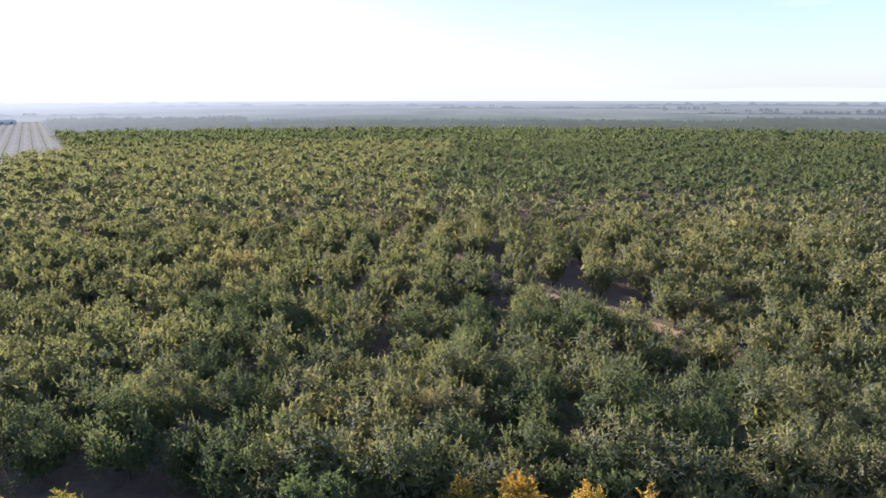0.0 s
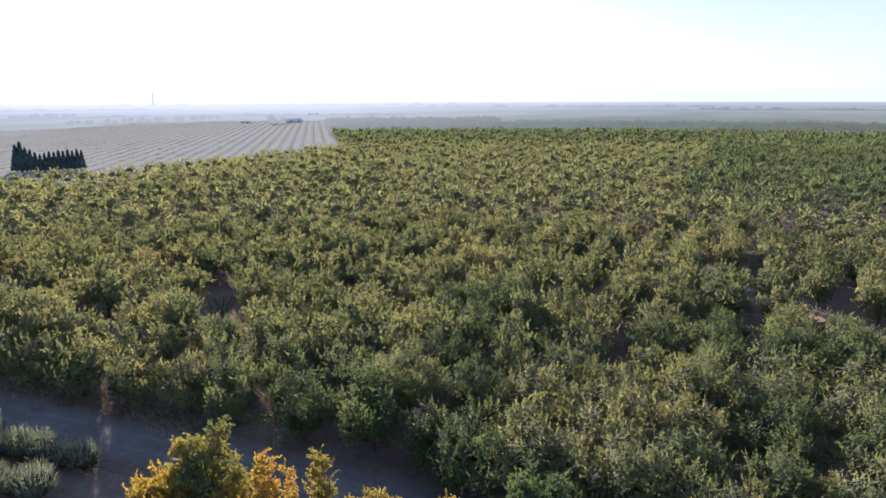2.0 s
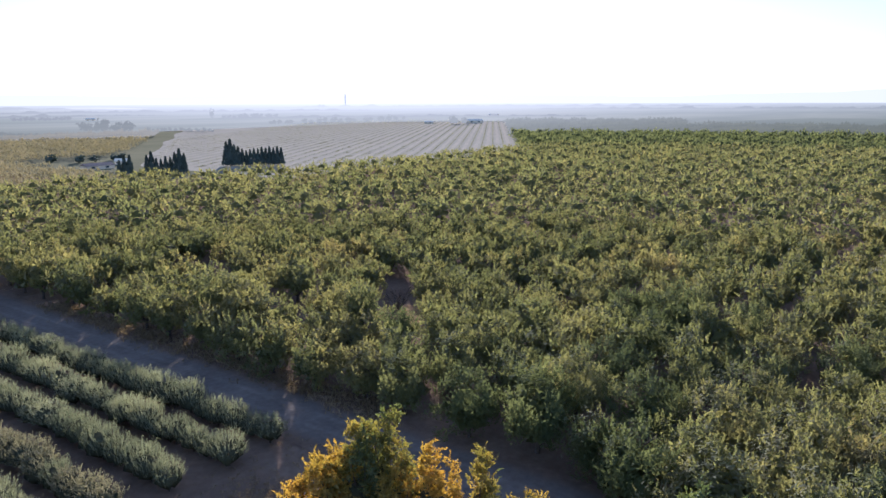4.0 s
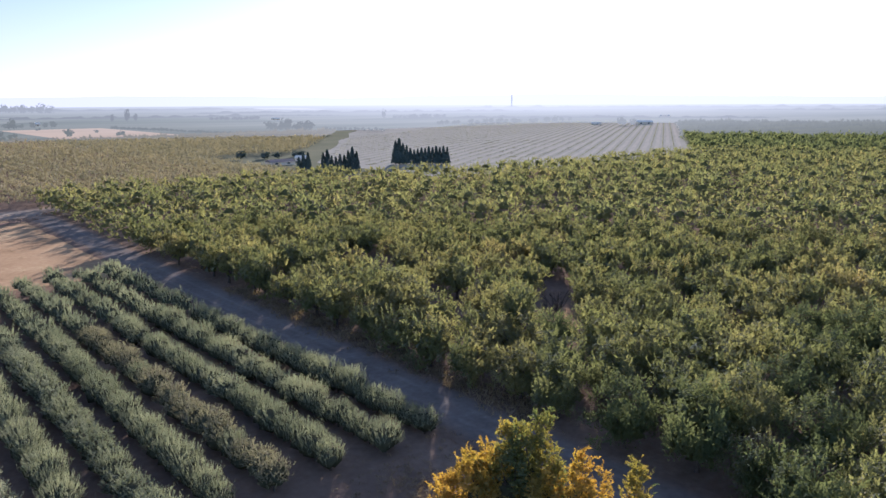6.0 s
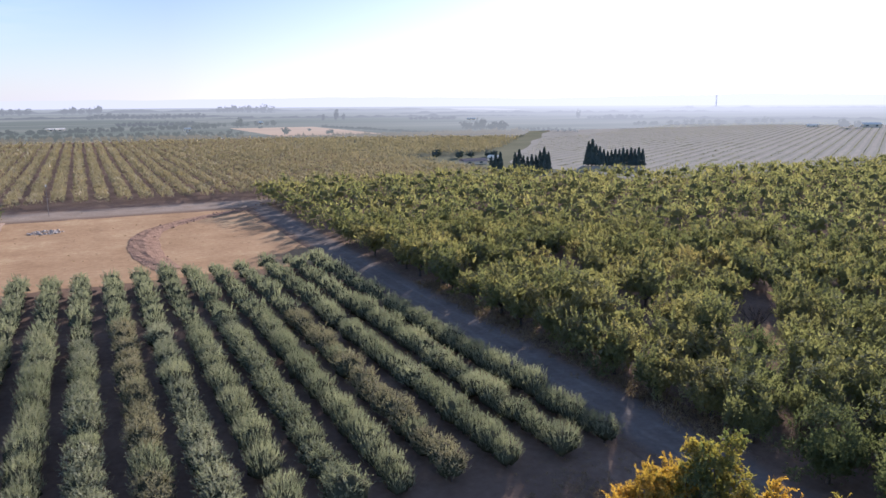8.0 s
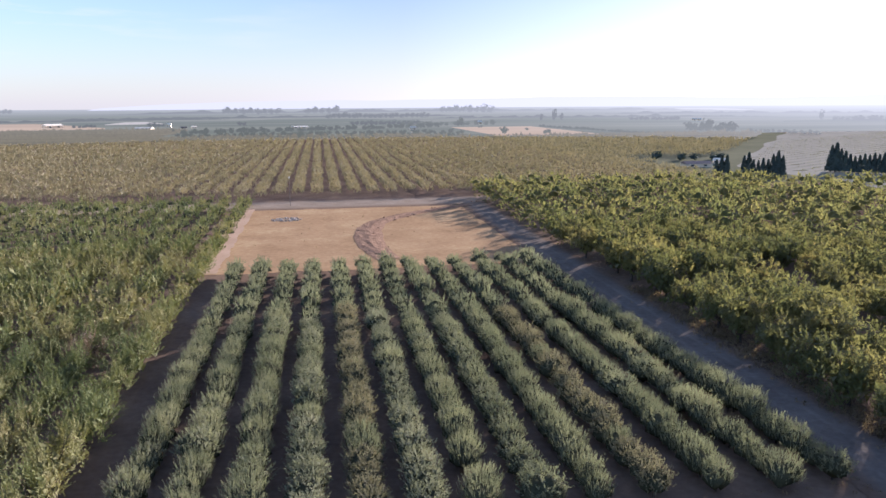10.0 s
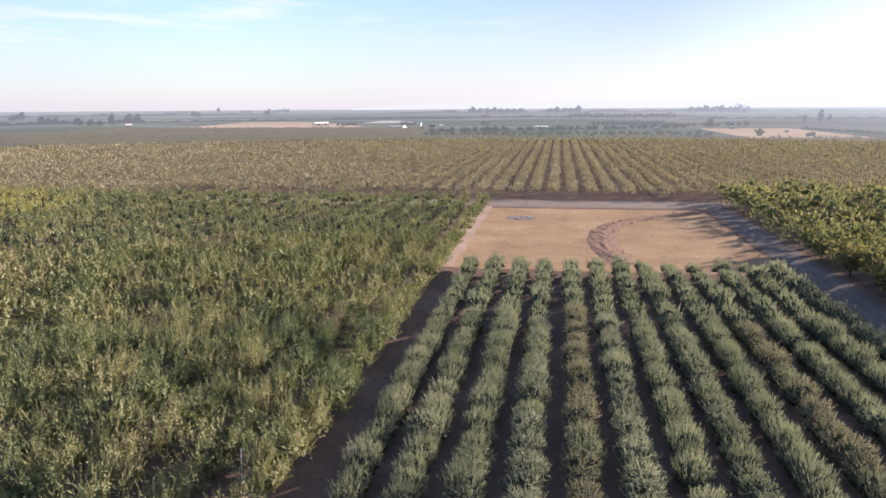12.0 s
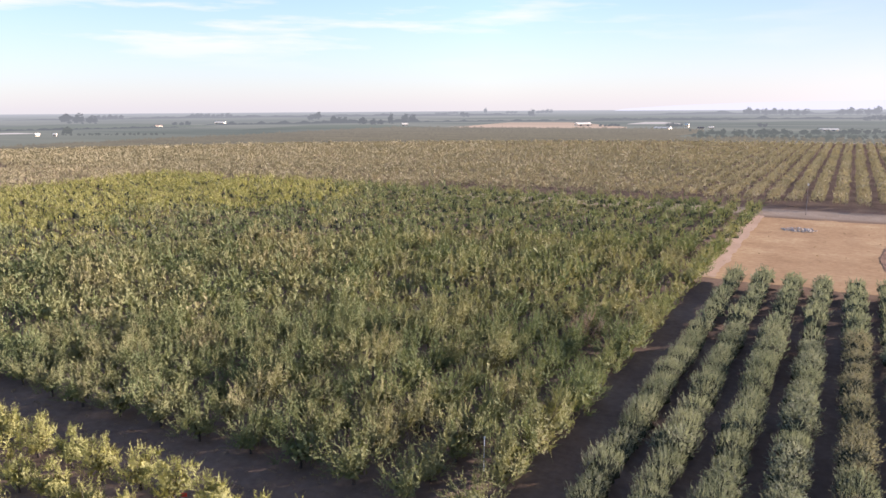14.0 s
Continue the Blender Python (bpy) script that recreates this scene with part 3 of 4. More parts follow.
def stones(name, places, sizes, mat, label, category):
    """Rough lumps lying on the ground, joined."""
    r = np.random.default_rng(7)
    base = np.array([(1, 0, 0), (0, 1, 0), (-1, 0, 0), (0, -1, 0), (0.7, 0.7, 0.6), (-0.7, 0.7, 0.55), (-0.7, -0.7, 0.6), (0.7, -0.7, 0.5), (0, 0, 0.95)], float)
    tri = np.array([(0, 4, 7), (0, 1, 4), (1, 5, 4), (1, 2, 5), (2, 6, 5), (2, 3, 6), (3, 7, 6), (3, 0, 7), (4, 5, 8), (5, 6, 8), (6, 7, 8), (7, 4, 8)])
    pcs = []
    for (x, y), q in zip(places, sizes):
        a = r.uniform(0, 6.28)
        v = base * r.uniform(0.7, 1.3, base.shape) * q
        v = np.stack([v[:, 0] * np.cos(a) - v[:, 1] * np.sin(a), v[:, 0] * np.sin(a) + v[:, 1] * np.cos(a), v[:, 2]], axis=1)
        pcs.append((v + np.array([x, y, 0.05]), tri))
    return tagged(new(name, mesh_of(name, *join(pcs), mat)), label, category, kind="stuff")


rs = np.random.default_rng(5)
along = [(ARC[k][0] * (1 - u) + ARC[k + 1][0] * u + rs.normal() * 1.1, ARC[k][1] * (1 - u) + ARC[k + 1][1] * u + rs.normal() * 1.1) for k in range(8) for u in rs.uniform(0, 1, 45)]
stones("earth_clods", along, rs.uniform(0.08, 0.32, len(along)), CLODS, "lumps of dark turned earth", "earth")
ringp = [(-9.4 + 3.6 * math.cos(a) * q, 195.5 + 3.2 * math.sin(a) * q) for a, q in zip(rs.uniform(0, 6.28, 170), rs.uniform(0.35, 1.1, 170))]
stones("rubble_heap", ringp, rs.uniform(0.08, 0.28, len(ringp)), RUBBLE, "scattered grey rubble on bare earth", "rubble")
pile = [(49.5 + rs.normal() * 1.6, 219.5 + rs.normal() * 1.2) for _ in range(60)]
stones("spoil_heap", pile, rs.uniform(0.2, 0.7, 60), CLODS, "small dark spoil heap at the track corner", "earth")
tufts = [spray_crown(np.random.default_rng(k), 0.28, 0.0, 0.3, 10, 0.26, 0.035, wild=0.5) for k in range(4)]
weeds = [(rs.uniform(38.6, 42.5) if rs.random() < 0.4 else rs.uniform(48.8, 52.5), rs.uniform(40, 225)) for _ in range(900)]
weeds += [(rs.uniform(-21, 46), rs.uniform(133, 227)) for _ in range(160)] + [(rs.uniform(28, 42), rs.uniform(37, 48)) for _ in range(160)]
weeds += [(rs.uniform(-80, -18), rs.uniform(38, 47)) for _ in range(420)] + [(50.5 + rs.normal() * 1.4, rs.uniform(44, 90)) for _ in range(420)]
weeds += [(33.2 + rs.normal() * 1.3, 41.8 + rs.normal() * 2.2) for _ in range(220)]
DRYGRASS = foliage("dry_grass", [(0.0, (0.16, 0.115, 0.065)), (0.5, (0.26, 0.185, 0.105)), (1.0, (0.36, 0.26, 0.15))])
edge = [(50.2 + rs.normal() * 1.3, rs.uniform(44, 110)) for _ in range(700)]
scatter("tall_dry_weeds", edge, tufts, DRYGRASS, rs, "tall dry weeds along the orchard edge of the lane", "grass", (1.6, 3.2))
scatter("dry_grass_tufts", weeds, tufts, DRYGRASS, rs, "dry straw-coloured grass tufts beside the tracks", "grass", (0.5, 1.3))

# ---- olive rows ----
rng = np.random.default_rng(11)
# each row has its own habit: brush-like, loose and pale, or dry and brownish
OLIVE_DRY = foliage("dry_olive_leaves", [(0.0, (0.130, 0.122, 0.070)), (0.5, (0.212, 0.191, 0.112)), (1.0, (0.325, 0.274, 0.164))], trans=0.36, gloss=0.01, patch=0.1, tint=(1.0, 1.0, 0.8))
OLIVE_PALE = foliage("pale_olive_leaves", [(0.0, (0.128, 0.133, 0.081)), (0.4, (0.209, 0.207, 0.129)), (0.7, (0.293, 0.282, 0.179)), (1.0, (0.402, 0.365, 0.223))], trans=0.36, gloss=0.01, patch=0.1, tint=(1.0, 1.05, 0.85))
olive_brush = [brush_crown(rng, rng.uniform(1.45, 1.65), 0.0, rng.uniform(2.9, 3.4), 215, 6, 0.31, 0.85, 0.4, 0.12, 3, 0.2, 0.72, 0.95) for _ in range(8)]
olive_loose = [brush_crown(rng, rng.uniform(1.5, 1.7), 0.0, rng.uniform(2.9, 3.4), 190, 7, 0.24, 0.7, 0.75, 0.35, 3, 0.42, 0.7, 0.9, 0.7) for _ in range(6)]
olive_far = [brush_crown(rng, 1.55, 0.0, 3.15, 64, 3, 0.5, 0.85, 0.42, 0.15, 2, 0.3, 0.8, 0.95) for _ in range(5)]
olive_crowns = {"brush": [leafy("olive_crown", q, OLIVE) for q in olive_brush], "pale": [leafy("olive_crown_pale", q, OLIVE_PALE) for q in olive_loose],
                "loose": [leafy("olive_crown_loose", q, OLIVE) for q in olive_loose], "dry": [leafy("olive_crown_dry", q, OLIVE_DRY) for q in olive_loose]}
OLIVE_LABEL = {"brush": "grey-green olive tree clipped into a brush-like hedge row", "pale": "pale curly-leaved olive tree in a hedge row",
               "loose": "loose grey-green olive tree in a hedge row", "dry": "dry brownish olive tree in a hedge row"}
OLIVE_HABIT = ("brush", "brush", "brush", "pale", "dry", "pale", "brush", "loose", "brush", "dry", "brush", "brush", "brush")
olive_trunks = [mesh_of("olive_trunk", *limbs(rng, 0.6, 0.09, 0.7, 2.4, 4, 4, 0), BARK, True) for _ in range(3)]
far_olives = []
OLIVE_ROWS = (-15.2, -10.9, -6.4, -2.1, 2.6, 6.8, 11.0, 15.1, 19.4, 23.6, 28.1, 32.7, 37.2)
OLIVE_SLANT = (0, 0, 0, 0, 0, 0, 0, 0.2, 0.4, 0.8, 1.5, 1.9, 2.4)
for x, slant, habit in zip(OLIVE_ROWS, OLIVE_SLANT, OLIVE_HABIT):
    y = 48.4 + rng.uniform(-0.4, 0.4)
    while y < 132.3:
        if rng.random() > 0.012 and not (x > 37 and 96 < y < 99) and not (x == -10.9 and 70.5 < y < 73):
            px, py = x + slant * (1 - (y - 48) / 85) + rng.normal() * 0.12, y + rng.normal() * 0.12
            if y < 98:
                k = rng.uniform(0.84, 1.12)
                m = pose(px, py, 0, 0, 0, rng.choice([0, 180]) + rng.uniform(-25, 25)) @ Matrix.Diagonal((k, k * 1.08, k * rng.uniform(0.88, 1.1), 1))
                own = habit if rng.random() < 0.85 else ("brush" if habit != "brush" else "loose")
                shapes = olive_crowns[own]
                plant("olive_tree", olive_trunks[rng.integers(3)], shapes[rng.integers(len(shapes))], m, OLIVE_LABEL[own], "tree", "olive trees in rows")
            else:
                far_olives.append((px, py))
        y += 2.25
scatter("olive_trees_beyond", far_olives, olive_far, OLIVE, rng, "grey-green olive trees at the far ends of the rows", "trees")

# ---- almond orchard ----
rng = np.random.default_rng(21)
alm_near = [billow_crown(rng, rng.uniform(3.3, 3.8), 0.1, rng.uniform(6.0, 6.9), 60, 62, 0.27, 0.5, 5, 420) for _ in range(8)]
alm0 = [billow_crown(rng, rng.uniform(3.3, 3.8), 0.1, rng.uniform(6.0, 6.9), 56, 31, 0.36, 0.5, 3, 330) for _ in range(8)]
alm1 = [billow_crown(rng, rng.uniform(3.3, 3.8), 0.1, rng.uniform(6.0, 6.9), 44, 13, 0.52, 0.5, 2, 150, 1.0) for _ in range(8)]
alm2 = [vase_crown(rng, 3.4, 0.3, 6.3, 11, 4, 2, 0.88, 0.9, 2, 0.58, 0.1, 1.35, 0.2) for _ in range(7)]
alm3 = [vase_crown(rng, 3.4, 0.5, 6.2, 9, 3, 2, 1.08, 1.0, 1, 0.6, 0.1, 1.5, 0.35) for _ in range(7)]
alm4 = [vase_crown(rng, 3.5, 0.6, 6.1, 9, 3, 1, 1.4, 1.0, 1, 0.75, 0.0, 1.7, 0.45) for _ in range(7)]
alm5 = [vase_crown(rng, 3.6, 0.8, 6.1, 7, 1, 2, 2.6, 1.3, 0, 0.85, 0.0, 2.2) for _ in range(6)]
alm2, alm3, alm4, alm5 = [[(v, f, inner * 0) for v, f, inner in q] for q in (alm2, alm3, alm4, alm5)]
alm_cn = [leafy("almond_crown_near", q, ALMOND) for q in alm_near]
alm_g = [leafy("almond_crown_green", q, ALMOND_GREEN) for q in alm_near[:4]]
alm_c0 = [leafy("almond_crown", q, ALMOND) for q in alm0]
alm_c1 = [leafy("almond_crown_far", q, ALMOND) for q in alm1]
alm_t = [mesh_of("almond_trunk", *limbs(rng, 0.9, 0.16, 2.2, 4.8, 5, 5, 3), BARK, True) for _ in range(4)]
gaps = [(77, 65), (73.2, 61.6), (70.2, 59.4), (82, 69.5), (65, -18.6)] + [(82 + 3.0 * k, -32.5 + 2.5 * k) for k in range(16)] + [(77.5 + 3.0 * k, -31 + 2.5 * k) for k in range(8)]
bands = {"a": [], "b": [], "c": [], "d": [], "e": [], "g": []}
count = 0
for i in range(-1, 150):
    for j in range(-90, 112):
        x = 51.4 + 7.2 * i if i >= 0 else 47.0
        y = 2.0 + 6.6 * j + (3.3 if i < 0 else 0.0)
        if i < 0 and not -30 < y < 24:
            continue
        x, y = x + rng.normal() * 0.5, y + rng.normal() * 0.5
        dist = math.hypot(x, y)
        if dist > 900 or (dist > 760 and x > 3 * abs(y)) or not visible(x, y) or rng.random() < (0.035 if x > 60 else 0.0):
            continue
        if 0.539 * x - 0.842 * y < 16 and (x > 195 and y > 213 or x <= 195 and y > 245 or 150 < x < 240 and y > 225):
            continue
        if 189 < x < 195 and y < -15:
            continue
        if any(math.hypot(x - gx, y - gy) < (3.6 if gy > 20 else 2.3) for gx, gy in gaps):
            continue
        if dist < 152 and count < 330:
            count += 1
            k = rng.uniform(0.86, 1.14) * (1.1 if x < 60 else 1.04 if dist < 90 else 1.0) * (0.74 if math.hypot(x - 66, y - 56) < 5 else 1.0)
            m = pose(x, y, 0, 0, 0, rng.uniform(0, 360)) @ Matrix.Diagonal((k, k, k * rng.uniform(0.9, 1.12), 1))
            shapes = alm_cn if dist < 72 else alm_c0 if dist < 104 else alm_c1
            green = dist < 95 and rng.random() < (0.3 if y < 36 else 0.12)
            shapes = alm_g if green else shapes
            plant("almond_tree", alm_t[rng.integers(4)], shapes[rng.integers(len(shapes))], m,
                  "leafy almond tree still deep green" if green else "leafy almond tree turning yellow-green in autumn", "tree", "almond trees in the orchard")
        elif x > 195 and y < 20 and dist < 420:
            bands["g"].append((x, y))
        else:
            bands["a" if dist < 165 else "b" if dist < 260 else "c" if dist < 430 else "d" if dist < 600 else "e"].append((x, y))
# band d takes darker leaves, a colour stand-in for shade on its sunlit tops
for key, variants in (("a", alm1), ("b", alm2), ("c", alm3), ("d", alm4)):
    if bands[key]:
        scatter("almond_orchard", bands[key], variants, ALMOND_GREEN if key == "d" else ALMOND, rng, "almond orchard of yellow-green crowns reaching far off", "trees")
far_almonds = bands["e"]
scatter("green_orchard", bands["g"], alm3, ALMOND_GREEN, rng, "darker green block of orchard trees", "trees")

for x, y, k, a in ((76.6, 64.4, 0.95, 20), (74.0, 62.9, 0.85, 140)):
    bare = tagged(new("bare_tree"), "dead leafless almond tree with dark branches", "tree", "dead trees")
    put("trunk", mesh_of("bare_trunk", *limbs(rng, 0.9, 0.17, 2.4, 4.6, 7, 5, 6), BARK, True), bare)
    bare.matrix_basis = pose(x, y, 0, 0, 0, a) @ Matrix.Diagonal((k, k, k, 1))

# ---- orchard of upright shoots west of the lane ----
rng = np.random.default_rng(31)
sh0 = [billow_crown(rng, rng.uniform(1.9, 2.3), 0.0, rng.uniform(3.6, 4.5), 26, 16, 0.24, 0.44, 6, 190, 0.6, (0.7, 1.9), 0.5, 10) for _ in range(10)]
sh1 = [billow_crown(rng, 2.1, 0.0, 4.1, 18, 5, 0.54, 0.44, 2, 50, 0.9, (0.7, 1.9), 0.42, 6) for _ in range(7)]
sh2 = [brush_crown(rng, 1.95, 0.1, 4.3, 24, 4, 0.7, 1.6, 0.5, 0.25, 1, 0.42, 0.7, 0.8, 0.5, 1.0, 0.5) for _ in range(6)]
sh_c = [leafy("shoot_crown", q, SHOOTS) for q in sh0]
sh_d = leafy("dry_crown", sh0[2], DRY)
sh_t = [mesh_of("shoot_trunk", *limbs(rng, 0.6, 0.10, 1.4, 3.4, 5, 4, 2), BARK, True) for _ in range(4)]
mid_places, far_places, lime_places, brown_places = [], [], [], []
for i in range(62):
    x0 = -22.0 - 5.6 * i
    y = 44.6
    while y < 226:
        x, yy = x0 + rng.normal() * 0.18, y + rng.normal() * 0.3
        y += 3.5
        dist = math.hypot(x, yy)
        if not visible(x, yy) or rng.random() < 0.02:
            continue
        if dist < 101:
            k = rng.uniform(0.88, 1.18)
            m = pose(x, yy, 0, 0, 0, rng.choice([0, 180]) + rng.uniform(-20, 20)) @ Matrix.Diagonal((k * 0.96, k * 1.1, k * rng.uniform(0.85, 1.18), 1))
            dry = rng.random() < 0.012 or math.hypot(x + 28, yy - 86) < 2.2
            plant("young_orchard_tree", sh_t[rng.integers(4)], sh_d if dry else sh_c[rng.integers(10)], m,
                  "dried-out bushy orchard tree with reddish-brown leaves" if dry else "bushy orchard tree with upright leafy shoots", "tree", "bushy orchard trees")
        elif x < -268:
            brown_places.append((x, yy))
        elif x < -150 + 30 * noise.noise((x * 0.02, yy * 0.02, 5)) + rng.normal() * 9:
            lime_places.append((x, yy))
        else:
            (mid_places if dist < 165 else far_places).append((x, yy))
scatter("young_orchard", mid_places, sh1, SHOOTS, rng, "bushy orchard trees with upright shoots", "trees")
scatter("young_orchard_beyond", far_places, sh2, SHOOTS, rng, "bushy orchard trees farther off", "trees")

scatter("yellow_green_orchard", lime_places, sh2, LIME_PALE, rng, "yellow-green block of bushy orchard trees", "trees")

# yellow-green row on the near side of the cross lane
rng = np.random.default_rng(41)
lime0 = [billow_crown(rng, rng.uniform(1.8, 2.1), 0.0, rng.uniform(3.7, 4.4), 34, 44, 0.21, 0.5, 4, 150, 0.5, (0.4, 1.0), 0.5, 7) for _ in range(6)]
lime_c = [leafy("lime_crown", q, LIME) for q in lime0]
for j in range(4):
    for i in range(14):
        x, y = -30.5 - 4.25 * i + rng.normal() * 0.2, 35.3 - 4.6 * j + rng.normal() * 0.2
        if visible(x, y):
            k = rng.uniform(0.82, 1.0)
            plant("pale_orchard_tree", sh_t[rng.integers(4)], lime_c[rng.integers(6)],
                  pose(x, y, 0, 0, 0, rng.uniform(0, 360)) @ Matrix.Diagonal((k, k, k, 1)),
                  "small yellow-green orchard tree in sunlight", "tree", "pale orchard trees")

# ---- orchard beyond the bare field ----
rng = np.random.default_rng(51)
fr2 = [brush_crown(rng, 2.2, 0.0, 4.0, 38, 2, 0.65, 0.75, 0.5, 0.25, 0, 0.6, 1.0, 0.8, 0.6, 1.0, 0.55) for _ in range(6)]
fr3 = [brush_crown(rng, 2.2, 0.0, 4.0, 22, 2, 0.86, 0.75, 0.5, 0.25, 0, 0.6, 1.0, 0.8, 0.6, 1.0, 0.45) for _ in range(6)]
fr4 = [brush_crown(rng, 2.2, 0.0, 4.0, 12, 2, 1.15, 0.8, 0.5, 0.25, 0, 0.65, 1.05, 0.8, 0.6, 1.0, 0.5) for _ in range(6)]
fr5 = [brush_crown(rng, 2.0, 0.1, 4.1, 6, 2, 2.4, 1.4, 0.45, 0.2, 0, 0.8, 0.95, 0.7, 0.5) for _ in range(6)]
fb = {"b": [], "c": [], "d": [], "e": []}
for i in range(-87, 64):
    x0 = -1.6 + 6.1 * i
    y = 240.5 if x0 > -138 else 229.5
    while y < (632 - max(0, min(x0, 137) - 64) * 0.6 if x0 > -140 else 845):
        x, yy = x0 + rng.normal() * 0.2, y + rng.normal() * 0.3
        y += 2.7 if y < 330 else 3.3 if y < 480 else 4.8
        dist = math.hypot(x, yy)
        if not visible(x, yy) or (x > 52 and yy < 246) or (154 < x < 262 and 262 < yy < 345) or x > (150 if yy < 372 else 165 + (yy - 310) * 0.755) + 8 * noise.noise((yy * 0.03, 3.0, 1.0)) + rng.normal() * 3:
            continue
        fb["b" if dist < 300 else "c" if dist < 430 else "d" if dist < 600 else "e"].append((x, yy))
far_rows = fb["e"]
fb["b"] += brown_places
for key, variants in (("b", fr2), ("c", fr3), ("d", fr4)):
    scatter("far_orchard", fb[key], variants, FARROW, rng, "long rows of pale olive-green orchard trees", "trees", (0.9, 1.05))

# ---- autumn trees close below ----
rng = np.random.default_rng(61)
def autumn_tree(x, y, h, r, mat, label, spires=9):
    """A tall slim tree whose crown breaks up into pointed leafy spires."""
    t = mesh_of("autumn_trunk", *limbs(rng, 2.5, 0.2, r * 0.6, h * 0.8, 6, 6, 3), BARK, True)
    pcs = []
    for k in range(spires):
        q = 0.0 if k == 0 else r * math.sqrt(k / spires) * rng.uniform(0.8, 1.05)
        a = k * 2.4 + rng.uniform(-0.4, 0.4)
        top = h - (h - 3.0) * 0.5 * (q / r) ** 1.2 * rng.uniform(0.3, 1.5)
        deep, fat = min(rng.uniform(1.8, 3.6), top - 1.2), rng.uniform(0.4, 0.8)
        if k < 3:
            q, top, deep, fat = q * 0.7, h - k * rng.uniform(0.2, 0.6), min(3.4, h - 2), rng.uniform(0.34, 0.5)
        n = 112
        u = np.repeat(rng.uniform(0, 1, 14) ** 0.85, 8)
        w = np.repeat(rng.uniform(0, 6.283, 14), 8)
        wide = fat * (0.12 + 0.88 * np.sin(np.pi * (0.06 + 0.8 * u))) * np.repeat(rng.uniform(0.3, 1.25, 14), 8)
        base = np.stack([q * math.cos(a) + np.cos(w) * wide, q * math.sin(a) + np.sin(w) * wide, top - 0.35 - deep * u], axis=1) + rng.normal(size=(n, 3)) * 0.17
        w = w + rng.normal(size=n) * 0.6
        out = np.stack([np.cos(w), np.sin(w), np.zeros(n)], axis=1)
        way = unit(out * 0.6 + np.array([0, 0, 0.6]) + rng.normal(size=out.shape) * 0.45)
        pcs.append(leafy_shoots(rng, base, way, rng.uniform(0.25, 0.6, n), unit(out + np.array([0, 0, 0.5])), 7, 0.18, 0.7, 0.8, 0.3))
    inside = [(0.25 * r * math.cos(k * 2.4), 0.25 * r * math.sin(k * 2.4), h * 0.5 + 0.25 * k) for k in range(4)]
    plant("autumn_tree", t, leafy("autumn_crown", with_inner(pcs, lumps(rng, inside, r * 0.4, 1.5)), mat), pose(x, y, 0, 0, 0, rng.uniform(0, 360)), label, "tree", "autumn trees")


for x, y, h, r, mat in [(31.6, 27.6, 12.1, 2.0, GOLD_GREEN), (30.4, 28.9, 11.5, 1.9, GOLD_GREEN), (29.3, 30.1, 9.6, 1.9, GOLD), (28.0, 31.2, 8.2, 1.7, GOLD), (33.3, 25.8, 9.3, 1.9, GOLD),
                        (30.3, 26.2, 8.8, 2.0, GOLD), (35.2, 23.0, 9.0, 1.2, GOLD_GREEN), (36.4, 21.0, 6.6, 1.1, GOLD), (37.0, 19.6, 6.3, 1.0, GOLD), (38.7, 16.2, 6.2, 1.1, GOLD),
                        (40.4, 11.3, 8.2, 1.5, POPLAR), (41.2, 9.4, 7.6, 1.4, POPLAR), (42.0, 1.4, 6.6, 1.6, GOLD), (41.9, -2.4, 7.5, 1.5, GOLD), (41.5, -6.2, 7.0, 1.3, GOLD), (40.8, -9.8, 7.4, 1.3, GOLD)]:
    autumn_tree(x, y, h, r, mat, {"autumn_gold_leaves": "autumn tree with golden-orange leaves", "turning_green_leaves": "tall autumn tree with green and golden leaves"}.get(mat.name, "slim green tree with upright leafy branches"),
                9 if r > 1.4 else 5)

# ---- conifers ----
rng = np.random.default_rng(71)
def conifer_mesh(h, r):
    vs = []
    for k in range(420):
        z = h * (0.08 + 0.92 * rng.random() ** 1.2)
        rr = r * (1 - z / h) ** 0.8 * rng.uniform(0.6, 1.05)
        a = rng.uniform(0, 2 * np.pi)
        vs.append((np.cos(a) * rr, np.sin(a) * rr, z))
    c = np.array(vs)
    o = unit(c * np.array([1, 1, 0]) + 1e-4)
    return leaf_quads(c, unit(o + rng.normal(size=c.shape) * 0.4 + np.array([0, 0, 0.3])), o * 0.6 + np.array([0, 0, 0.6]) + rng.normal(size=c.shape) * 0.3,
                      rng.uniform(1.0, 1.8, len(c)), rng.uniform(0.6, 1.0, len(c)))


con_t = mesh_of("conifer_trunk", *tube([(0, 0, -0.1), (0, 0, 4), (0, 0, 9)], [0.3, 0.2, 0.05], 6), BARK)
con_c = [mesh_of("conifer_crown", *conifer_mesh(11, 2.5), CONIFER) for _ in range(4)]
def conifer_line(x, y, n, step, hs):
    for i in range(n):
        k = 0.9 * hs[i % len(hs)]
        a = math.atan2(x, y)
        px, py = x + math.cos(a) * step * (i - n / 2), y - math.sin(a) * step * (i - n / 2)
        plant("conifer_tree", con_t, con_c[rng.integers(4)], pose(px, py, 0, 0, 0, rng.uniform(0, 360)) @ Matrix.Diagonal((k, k, k, 1)),
              "tall dark green pointed conifer", "tree", "conifers by the farmstead")


conifer_line(223, 272, 15, 1.75, [1.1, 1.22, 0.98, 0.9, 0.78, 0.7, 0.74, 0.8, 0.76, 0.84, 0.8, 0.86, 0.8, 0.86, 0.8])
conifer_line(172, 264, 9, 1.75, [0.85, 0.98, 0.72, 0.68, 0.78, 0.74, 0.92, 1.05, 0.88])
